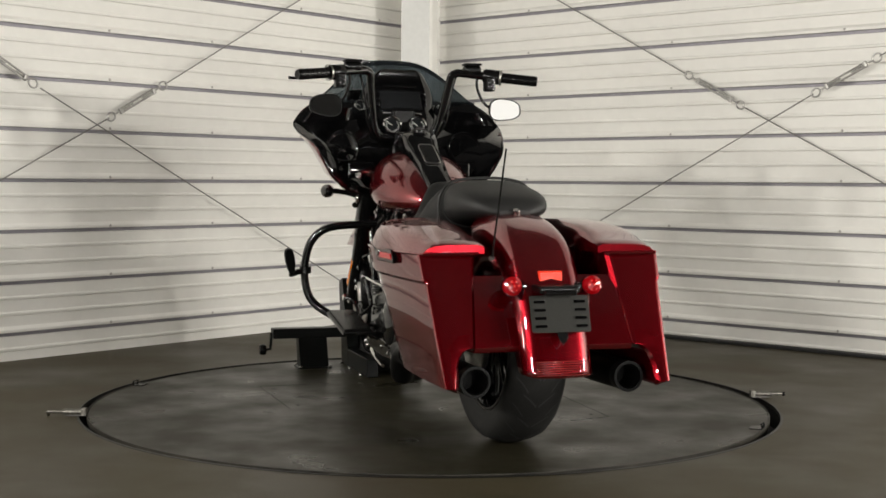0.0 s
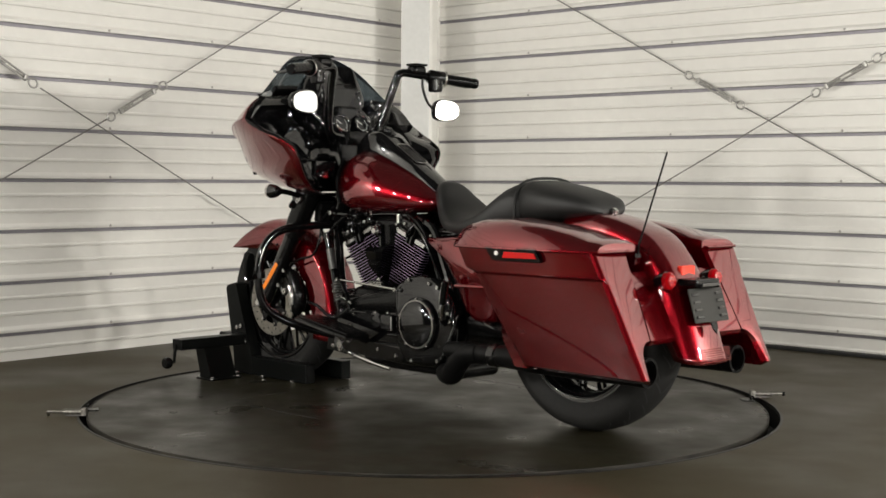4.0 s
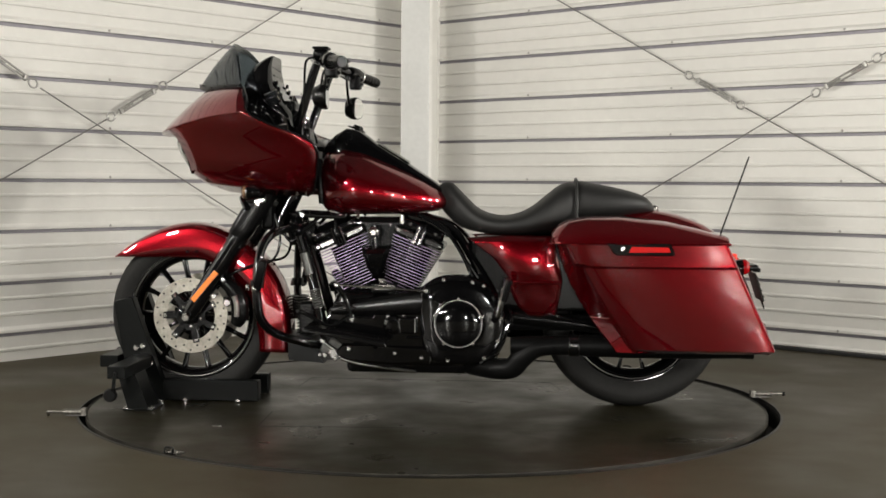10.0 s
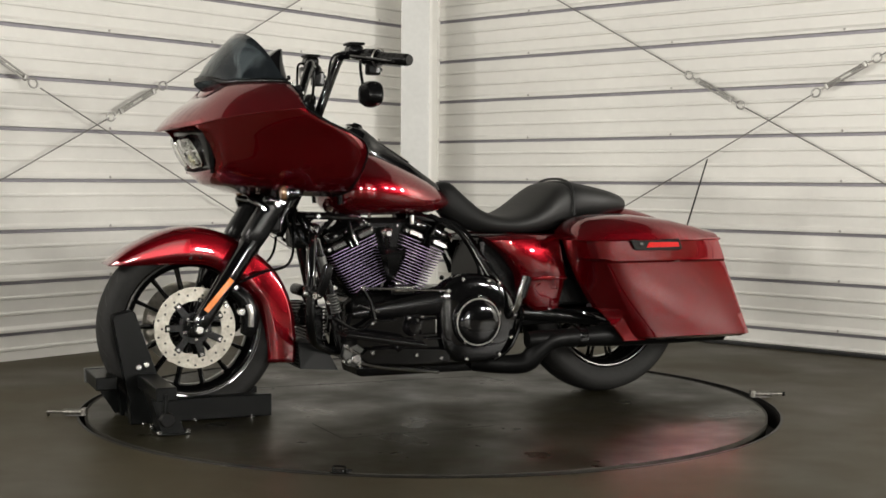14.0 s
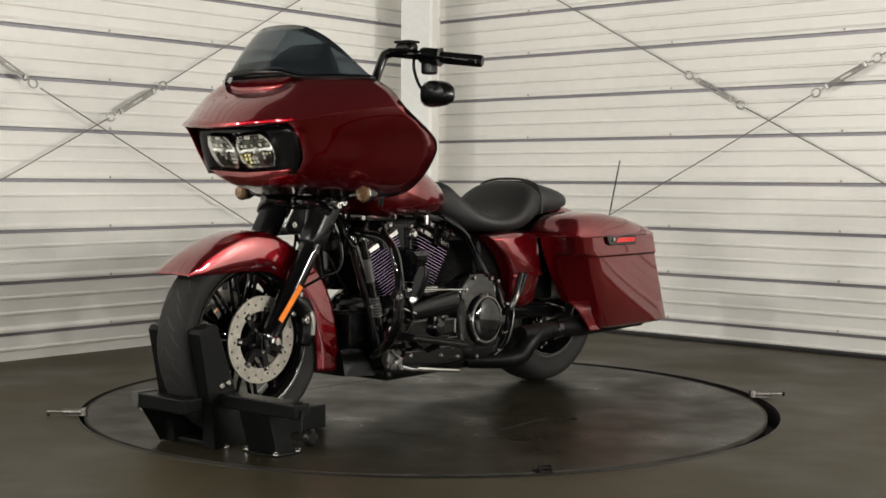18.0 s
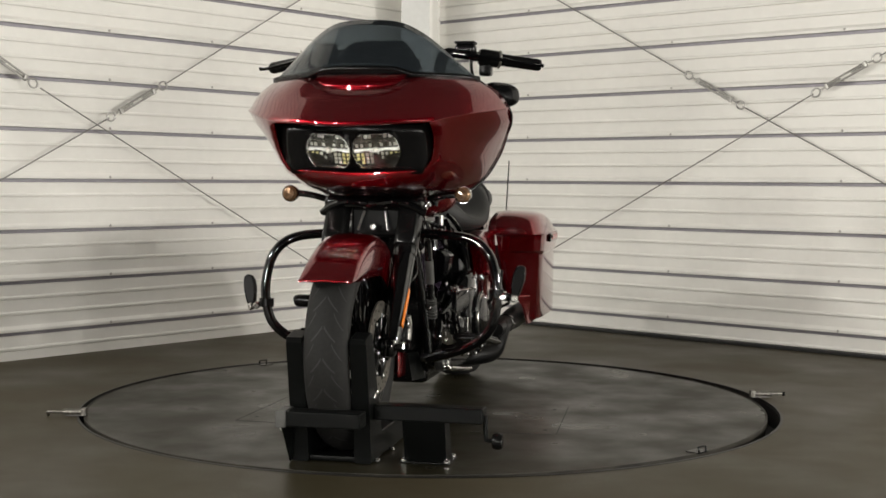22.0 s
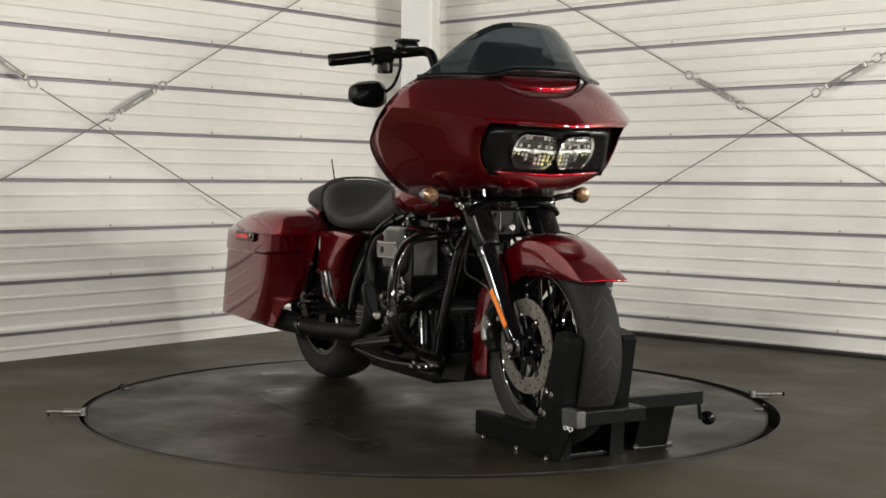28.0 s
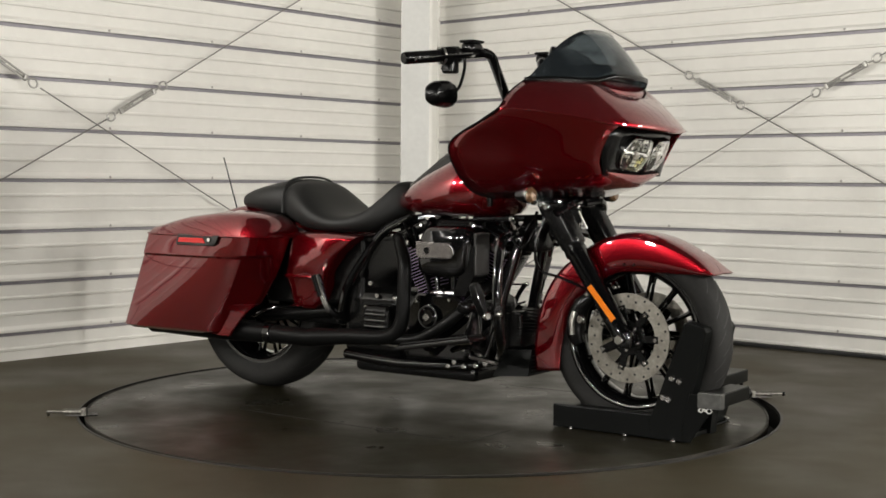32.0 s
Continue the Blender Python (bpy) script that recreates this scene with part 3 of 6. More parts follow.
# ---- fork
def fork(s):
    low = part("fork_leg", tube([(0.895, s * 0.118, 0.305), (0.870, s * 0.118, 0.345), (0.79, s * 0.118, 0.470), (0.705, s * 0.120, 0.60)], [0.022, 0.032, 0.034, 0.035], 24, 3), BLACK, bike, "gloss black fork leg")
    part("fork_tube", rod((0.71, s * 0.120, 0.592), (0.590, s * 0.122, 0.772), 0.0365, 24), SATIN, low)
    rings = []
    for f, wx, wy in ((0.0, 0.036, 0.034), (0.03, 0.041, 0.038), (0.80, 0.041, 0.038), (0.97, 0.039, 0.037), (1.0, 0.036, 0.035)):
        c = Vector((0.590, s * 0.122, 0.790)).lerp(Vector((0.700, s * 0.120, 0.613)), f)
        rings.append([c + Vector((0.85, 0, 0.525)) * wx * math.copysign(abs(math.cos(a)) ** 0.6, math.cos(a)) + Vector((0, 1, 0)) * wy * math.copysign(abs(math.sin(a)) ** 0.6, math.sin(a)) for a in (2 * math.pi * k / 28 for k in range(28))])
    cover = part("fork_cover", loft(rings), SATIN, low, "satin black flat-sided fork cover")
    bolt(low, (0.618, s * 0.1615, 0.742), (0, s, 0), 1.7)
    part("fork_collar", rod((0.712, s * 0.12, 0.586), (0.704, s * 0.12, 0.600), 0.038, 24), BLACK, low)
    part("axle_clamp", box((0.862, s * 0.118 - 0.024, 0.288), (0.922, s * 0.118 + 0.022, 0.345), 0.012), BLACK, low)
    part("axle_nut", lathe([(0.0, 0.0), (0.011, 0.0), (0.011, 0.012), (0.016, 0.013), (0.016, 0.026), (0.013, 0.029), (0.0, 0.029)], (0.888, s * 0.118 + s * 0.018, 0.317), (0, s, 0), 6 if s > 0 else 20), CHROME, low)
    m = Matrix.Translation((0.819, s * 0.1505, 0.432)) @ Matrix(((0.645, 0, 0.764, 0), (0, 1, 0, 0), (-0.764, 0, 0.645, 0), (0, 0, 0, 1)))
    part("reflector", box((-0.070, -0.002, -0.0098), (0.070, 0.002, 0.0098), 0.001, m=m), AMBER, low, "amber fork reflector")
    # caliper behind the leg
    bm = tube([(0.775, s * 0.098, 0.455), (0.725, s * 0.098, 0.420), (0.700, s * 0.098, 0.370), (0.700, s * 0.098, 0.318), (0.715, s * 0.098, 0.285)], [0.018, 0.030, 0.034, 0.032, 0.020], 12, 4)
    cal = part("brake_caliper", bm, SATIN, bike, "satin black brake caliper")
    part("caliper_plate", tube([(0.712, s * 0.131, 0.395), (0.703, s * 0.134, 0.365), (0.703, s * 0.131, 0.320)], 0.010, 8, 4), STEEL, cal)
    for x, z in ((0.765, 0.478), (0.755, 0.455), (0.79, 0.395), (0.735, 0.372)):
        bolt(cal, (x, s * 0.128, z), (0, s, 0), 1.25)
    bolt(cal, (0.738, s * 0.133, 0.372), (0, s, 0), 1.9)
    part("brake_hose", tube([(0.74, s * 0.11, 0.47), (0.66, s * 0.13, 0.505), (0.57, s * 0.125, 0.53), (0.545, s * 0.11, 0.61), (0.57, s * 0.09, 0.70)], 0.005, 8, 6), SATIN, bike)
    return low


both(fork)
yoke = part("fork_yoke", box((0.585, -0.165, 0.735), (0.665, 0.165, 0.775), 0.014), BLACK, bike)
for s in (1, -1):
    bolt(yoke, (0.600, s * 0.166, 0.752), (0, s, 0), 1.9)
    part("yoke_arm", tube([(0.665, s * 0.02, 0.752), (0.69, s * 0.08, 0.758), (0.675, s * 0.135, 0.742), (0.655, s * 0.17, 0.72)], 0.012, 10, 4), BLACK, yoke)
part("fork_shroud", box((0.58, -0.085, 0.64), (0.62, 0.085, 0.74), 0.012), HEATBLACK, yoke)
for s in (1, -1):
    part("shroud_rib", rod((0.63, s * 0.035, 0.725), (0.655, s * 0.050, 0.665), 0.004, 8), STEEL, yoke)
bolt(yoke, (0.645, 0.0, 0.675), (1, 0, 0), 1.7)
part("steering_head", rod((0.505, 0, 0.80), (0.585, 0, 0.63), 0.036, 20), BLACK, bike)

# ---- fairing shell
BF = [(0.926, 0.246, 1.002), (0.902, 0.250, 0.984), (0.882, 0.252, 0.955), (0.866, 0.250, 0.925), (0.851, 0.240, 0.888), (0.848, 0.218, 0.857), (0.800, 0.165, 0.815), (0.720, 0.110, 0.778)]
BC = [(0.775, 0.400, 1.048), (0.740, 0.410, 1.020), (0.70, 0.395, 0.975), (0.68, 0.375, 0.945), (0.66, 0.350, 0.905), (0.64, 0.325, 0.850), (0.62, 0.260, 0.800), (0.58, 0.190, 0.768)]
BR = [(0.600, 0.437, 1.057), (0.520, 0.430, 1.014), (0.440, 0.405, 0.985), (0.380, 0.385, 0.952), (0.364, 0.365, 0.910), (0.375, 0.325, 0.843), (0.395, 0.265, 0.788), (0.430, 0.190, 0.768)]
NC = 11
side_rows = [bez(a, c, b, NC) for a, c, b in zip(BF, BC, BR)]
chin_mid = [(0.873, 0, 0.846), (0.836, 0, 0.806), (0.745, 0, 0.776)]
lower = [bez(a, (a[0], b[1] * 0.8, (a[2] + b[2]) / 2), b, 6) for a, b in zip(chin_mid, BF[5:])]
crease = [Vector(p) for p in ((0.998, 0, 0.988), (0.994, 0.06, 0.990), (0.981, 0.12, 0.994), (0.960, 0.18, 0.998))] + side_rows[0]
base_line = resample([(0.848, 0, 1.112), (0.845, 0.06, 1.113), (0.836, 0.115, 1.119), (0.818, 0.150, 1.140), (0.795, 0.19, 1.149), (0.745, 0.245, 1.151), (0.70, 0.288, 1.151), (0.665, 0.318, 1.150), (0.635, 0.340, 1.146)], len(crease))
hood = []
for k in range(8):
    t = k / 7
    row = []
    for a, b in zip(crease, base_line):
        p = a.lerp(b, t)
        bulge = math.sin(math.pi * t)
        out = Vector((p.x - 0.55, p.y, 0)).normalized()
        row.append(p + out * 0.010 * bulge + Vector((0, 0, 0.007 * bulge)))
    hood.append(row)
bm = grid(side_rows, mirror=True)
grid(lower, bm, mirror=True)
grid(hood, bm, mirror=True)
bmesh.ops.remove_doubles(bm, verts=bm.verts, dist=0.001)
fairing = solid(part("fairing", bm, RED, bike, "deep red shark-nose fairing shell", 26), 0.006)
for s in (1, -1):
    part("crease_line", tube([(p.x, s * p.y, p.z) for p in crease[:-1]], 0.0030, 8, 2), RED, fairing)
    # the rear edge carries a black rubber lip
    part("edge_trim", tube([(p[0] - 0.001, s * (p[1] - 0.003), p[2]) for p in ((0.633, 0.338, 1.147), (0.612, 0.39, 1.11), *BR)], 0.0042, 6, 3), SATIN, fairing)

SL = 0.55
rows = []
for i in range(7):
    z = 0.992 - 0.147 * i / 6
    row = []
    for j in range(9):
        y = 0.240 * j / 8 * (1 - 0.13 * max(0, i - 3) / 3)
        row.append((0.925 - (0.992 - z) * SL * (1 - 2.2 * y) - 0.95 * y * y + (0.012 * math.sin(math.pi * (y - 0.15) / 0.1) if y > 0.15 else 0), y, z))
    rows.append(row)
solid(part("headlamp_bezel", grid(rows, mirror=True), SATIN, fairing, "black headlamp surround"), 0.004)

HEADGLASS = clear("headlamp_glass", (0.98, 0.98, 0.96), 0.0, 1.6)
# White base stands for the bright reflection in the chrome bar.
BAR_REFLECT = material("chrome_bar_reflection", (0.50, 0.50, 0.49), 0.3, coat=0.3)
HEADBACK = material("lamp_reflector", (0.50, 0.50, 0.46), 0.28, metal=0.70, vary=0.3, scale=60)
LAMPDARK = material("lamp_chrome_bowl", (0.42, 0.42, 0.40), 0.16, metal=1.0, vary=0.2, scale=40)
LAMPBLACK = material("lamp_dark_chrome_tray", (0.22, 0.22, 0.21), 0.22, metal=1.0, vary=0.2)
YELLOWISH = material("yellowish_cell", (0.42, 0.39, 0.17), 0.30, vary=0.2, scale=200)


def headlamp(s):
    a = math.atan(SL)
    c = Vector((0.892, s * 0.0745, 0.9190))
    m = Matrix.Translation(c) @ Matrix(((0, math.sin(a), math.cos(a), 0), (1, 0, 0, 0), (0, math.cos(a), -math.sin(a), 0), (0, 0, 0, 1))) @ pose(0, 0, 0, 0, s * 8, 0)
    hh = 0.0590
    outl = []
    for k in range(48):
        t = 2 * math.pi * k / 48
        outl.append((0.0745 * math.cos(t), max(-hh, min(hh, 0.077 * math.sin(t)))))
    body = part("headlamp", plate(outl, 0.012, m @ Matrix.Translation((0, 0, -0.012))), LAMPDARK, bike, "round-sided clear LED headlamp")
    bm = bmesh.new()
    loops = [[bm.verts.new(m @ Vector((x * f, y * f, z))) for x, y in outl] for f, z in ((1.0, -0.018), (1.0, 0.010), (0.985, 0.0125), (0.965, 0.010), (0.95, -0.006))]
    for u, v in zip(loops, loops[1:]):
        for k in range(48):
            j = (k + 1) % 48
            bm.faces.new((u[k], u[j], v[j], v[k]))
    part("lamp_rim", bm, CHROME, body)
    part("lamp_bar", box((-0.068, -0.0038, -0.006), (0.068, 0.0038, 0.0075), 0.002, m=m), BAR_REFLECT, body, "chrome bar coloured white for its reflection")
    for e in (1, -1):
        part("bar_slot", box((e * 0.034 - 0.012, -0.0016, 0.0086), (e * 0.034 + 0.012, 0.0016, 0.0092), m=m), LAMPDARK, body)
    part("projector", lathe([(0.0, 0.014), (0.006, 0.0135), (0.0095, 0.011), (0.0115, 0.003)], (0, 0, 0), (0, 0, 1), 20), STEEL, body).matrix_basis = m
    part("lamp_floor", plate([(x * 0.94, y * 0.94) for x, y in outl], 0.003, m @ Matrix.Translation((0, 0, -0.0045))), LAMPBLACK, body)
    cols = [-0.058, -0.044, -0.030, -0.017, 0.017, 0.030, 0.044, 0.058]
    for j, x in enumerate(cols):
        top = min(0.054, math.sqrt(max(0.0, 0.070 ** 2 - x * x)) - 0.004)
        for z0, z1, mat in ((0.010, 0.020, HEADBACK), (0.024, 0.034, LAMPDARK), (0.038, 0.050, HEADBACK)):
            if z1 - 0.004 < top:
                part("led_cell", box((x - 0.0048, z0, -0.004), (x + 0.0030 + 0.0012 * (j % 3), min(z1, top), -0.0012), 0.0006, 1, m=m), mat if (j + int(z0 * 1000)) % 3 else LAMPDARK, body)
        for z0, z1 in ((-0.021, -0.011), (-0.034, -0.024), (-0.047, -0.037)):
            if -z1 < top:
                edge = abs(x) > 0.040
                part("led_cell", box((x - 0.0046, max(z0, -top), -0.004), (x + 0.0040, z1, -0.0012), 0.0006, 1, m=m), YELLOWISH if edge else HEADBACK, body)
    for f, w in ((0.022, 0.062), (-0.0225, 0.062), (-0.0355, 0.056)):
        part("led_divider", box((-w, f - 0.0008, -0.003), (w, f + 0.0008, 0.0), m=m), LAMPDARK, body)
    dome = []
    for f in (1.0, 0.96, 0.85, 0.66, 0.42, 0.18, 0.02):
        dome.append([m @ Vector((x * 0.975 * f, y * 0.975 * f, 0.009 + 0.022 * math.sqrt(max(0.0, 1 - f * f)) * (1 - 0.25 * (1 - f)))) for x, y in outl])
    glass = solid(part("lens", loft(dome, caps=False), HEADGLASS, body, "clear bulging lens"), 0.002)
    glass.visible_shadow = False
    return body


both(headlamp)

# ---- windscreen with its base strip and vent
# A slight haze for reflected ceiling light is mixed into the smoked tint.
SMOKE = clear("smoked_screen", (0.095, 0.118, 0.134), 0.04, alpha=0.93)
top_line = resample([(0.728, 0, 1.331), (0.727, 0.05, 1.330), (0.718, 0.105, 1.324), (0.70, 0.15, 1.305), (0.682, 0.196, 1.275), (0.664, 0.24, 1.236), (0.652, 0.289, 1.192), (0.644, 0.318, 1.166), (0.637, 0.340, 1.152)], 15)
foot_line = resample([(0.858, 0, 1.166), (0.853, 0.06, 1.166), (0.838, 0.125, 1.164), (0.810, 0.165, 1.150), (0.792, 0.19, 1.149), (0.742, 0.245, 1.151), (0.697, 0.288, 1.151), (0.662, 0.318, 1.150), (0.634, 0.342, 1.147)], 15)
rows = []
for k in range(8):
    t = k / 7
    row = []
    for a, b in zip(foot_line, top_line):
        p = a.lerp(b, t)
        out = Vector((1, 0.6 * p.y, 0))
        row.append(p + out * 0.012 * math.sin(math.pi * t) * (1 - p.y / 0.36))
    rows.append(row)
screen = solid(part("windscreen", grid(rows, mirror=True), SMOKE, bike, "smoked low windscreen"), 0.0025)
screen.visible_shadow = False
strip = []
for k, dz in enumerate((-0.006, 0.010)):
    strip.append([p + Vector((0.003, p.y * 0.01, dz)) for p in foot_line])
solid(part("screen_strip", grid(strip, mirror=True), SATIN, screen), 0.004)
for s in (1, -1):
    for k in (8, 11, 13):
        p = foot_line[k]
        bolt(screen, (p.x + 0.006, s * (p.y + 0.004), p.z + 0.004), (0.7, s * 0.7, 0.2), 0.5, BOLT_BLACK)
vent = []
for k in range(8):
    t = k / 7
    row = []
    for y in (0, 0.03, 0.06, 0.09, 0.12, 0.142):
        a = Vector((0.848 - 0.9 * y * y - 14 * y ** 4, y, 1.1115 + 0.10 * y * y + 30 * y ** 4))
        b = Vector((0.796 - 0.7 * y * y, y * 1.03, 1.157 - 0.15 * y * y))
        p = a.lerp(b, t)
        p.z += 0.012 * math.sin(math.pi * t)
        row.append(p)
    vent.append(row)
solid(part("fairing_vent", grid(vent, mirror=True), RED, fairing, "deep red air vent recess below the screen", 60), 0.003)
backing = [[(x - 0.7 * y * y, y, z - 0.25 * y * y) for y in (0, 0.04, 0.08, 0.12, 0.15, 0.178)] for x, z in ((0.797, 1.150), (0.792, 1.185), (0.780, 1.212))]
solid(part("vent_backing", grid(backing, mirror=True), SATIN, fairing), 0.003)

# ---- inner fairing and dash
rear_loop = [(0.630, 0.336, 1.146), (0.608, 0.39, 1.11), *BR]
rows = []
for k in range(7):
    t = k / 6
    row = []
    for (x, y, z) in rear_loop:
        deep = 0.075 * math.sin(math.pi * min(1, t * 1.15)) if z < 1.06 else 0.04 * math.sin(math.pi * t)
        xx = x * (1 - t) + (0.50 + 0.30 * (z - 0.85)) * t + deep
        row.append((xx, y * (1 - t) + 0.02 * t, z * (1 - t) + (0.80 + (z - 0.77) * 0.98) * t))
    rows.append(row)
inner = solid(part("inner_fairing", grid(rows, mirror=True), BLACK, bike, "gloss black inner fairing"), 0.004)
part("inner_centre", box((0.50, -0.05, 0.80), (0.56, 0.05, 1.12), 0.012), SATIN, inner)
dash_rings = []
for z, x, hw, dp in ((1.010, 0.492, 0.115, 0.10), (1.060, 0.498, 0.140, 0.12), (1.090, 0.518, 0.150, 0.13), (1.120, 0.548, 0.150, 0.13), (1.168, 0.568, 0.156, 0.11), (1.205, 0.576, 0.142, 0.09), (1.235, 0.580, 0.124, 0.07), (1.258, 0.579, 0.106, 0.045), (1.274, 0.577, 0.088, 0.025), (1.281, 0.576, 0.074, 0.012)):
    o = []
    for px, py in rounded(dp, 2 * hw, min(dp, hw) * 0.40, 4):
        o.append((x + dp / 2 + px, py, z))
    dash_rings.append(o)
dash = part("dash", loft(dash_rings), BLACK, bike, "black dash with gauges and screen", 45)
tilt = Matrix(((0, 0.447, -0.894, 0), (-1, 0, 0, 0), (0, 0.894, 0.447, 0), (0, 0, 0, 1)))
SCREENM = material("dark_screen", (0.01, 0.011, 0.012), 0.08, coat=0.5)
part("display", plate(rounded(0.175, 0.088, 0.008), 0.012, Matrix.Translation((0.558, 0, 1.152)) @ tilt, 0.002), SCREENM, dash, "dark infotainment screen")
part("display_trim", box((0.526, -0.082, 1.098), (0.536, 0.082, 1.103), 0.001), CHROME, dash)
part("display_hood", box((0.574, -0.070, 1.208), (0.590, 0.070, 1.214), 0.002), BLACK, dash)
for s in (1, -1):
    for k in range(3):
        part("button", box((0.538 + k * 0.008, s * 0.099 - 0.007, 1.128 + k * 0.022), (0.548 + k * 0.008, s * 0.099 + 0.007, 1.144 + k * 0.022), 0.002), BLACK, dash)


WHITEM = material("white_marking", (0.75, 0.75, 0.72), 0.5)


def gauge(y, z, x, r):
    ax = Vector((-0.93, 0, 0.37))
    g = part("gauge", lathe([(0.0, 0.004), (r * 0.86, 0.004), (r * 0.88, 0.012), (r, 0.014), (r * 1.06, 0.008), (r * 1.06, -0.03)], (x, y, z), ax, 28), SCREENM, bike, "round dial gauge")
    part("gauge_ring", lathe([(r * 0.90, 0.0125), (r * 0.98, 0.0165), (r * 1.05, 0.0125)], (x, y, z), ax, 28, closed=True), CHROME, g)
    c = Vector((x, y, z)) + ax.normalized() * 0.006
    u = Vector((0, 1, 0))
    v = ax.normalized().cross(u)
    for k in range(17):
        a = radians(-40 + 260 * k / 16)
        d = u * math.cos(a) + v * math.sin(a)
        part("tick", rod(c + d * r * 0.62, c + d * r * 0.78, r * 0.025, 5), WHITEM, g)
    part("needle", rod(c, c + (u * 0.7 - v * 0.5) * r * 0.7, r * 0.03, 5), WHITEM, g)


gauge(0.053, 1.046, 0.490, 0.037)
gauge(-0.053, 1.046, 0.490, 0.037)
gauge(0.172, 1.125, 0.552, 0.024)
gauge(-0.172, 1.125, 0.552, 0.024)


def speaker(s):
    ax = Vector((-0.95, -s * 0.25, 0.1))
    sp = part("speaker", lathe([(0.0, 0.004), (0.050, 0.008), (0.058, 0.006), (0.062, 0.012), (0.068, 0.010), (0.068, -0.02)], (0.500, s * 0.255, 0.960), ax, 28), BLACK, bike, "round black fairing loudspeaker")
    part("glove_box", box((0.405, s * 0.20 - 0.055, 0.835), (0.43, s * 0.20 + 0.055, 0.90), 0.010), BLACK, inner)
    part("vent_trim", tube([(0.43, s * 0.34, 0.93), (0.45, s * 0.28, 0.905), (0.47, s * 0.2, 0.90)], 0.006, 8, 4), SATIN, inner)
    part("switch", lathe([(0.0, 0.012), (0.012, 0.012), (0.015, 0.006), (0.016, 0.0)], (0.400, s * 0.215, 0.845), (-1, 0, 0), 18), CHROME, inner)
    return sp


both(speaker)


# ---- handlebar
bar = part("handlebar", tube([(0.475, 0.05, 0.995), (0.478, 0.105, 1.005), (0.465, 0.135, 1.05), (0.418, 0.160, 1.195), (0.401, 0.167, 1.240), (0.397, 0.172, 1.250), (0.391, 0.184, 1.256), (0.384, 0.200, 1.2575), (0.345, 0.29, 1.246), (0.265, 0.475, 1.224)], 0.0165, 14, 8), BLACK, bike, "gloss black tall handlebar")

part("bar_right", tube([(0.475, 0.05, 0.995), (0.475, -0.05, 0.995), (0.478, -0.105, 1.005), (0.465, -0.135, 1.05), (0.418, -0.160, 1.195), (0.401, -0.167, 1.240), (0.397, -0.172, 1.250), (0.391, -0.184, 1.256), (0.384, -0.200, 1.2575), (0.345, -0.29, 1.246), (0.265, -0.475, 1.224)], 0.0165, 14, 8), BLACK, bar)
part("bar_clamp", box((0.445, -0.055, 0.965), (0.505, 0.055, 1.020), 0.012), SATIN, bar)


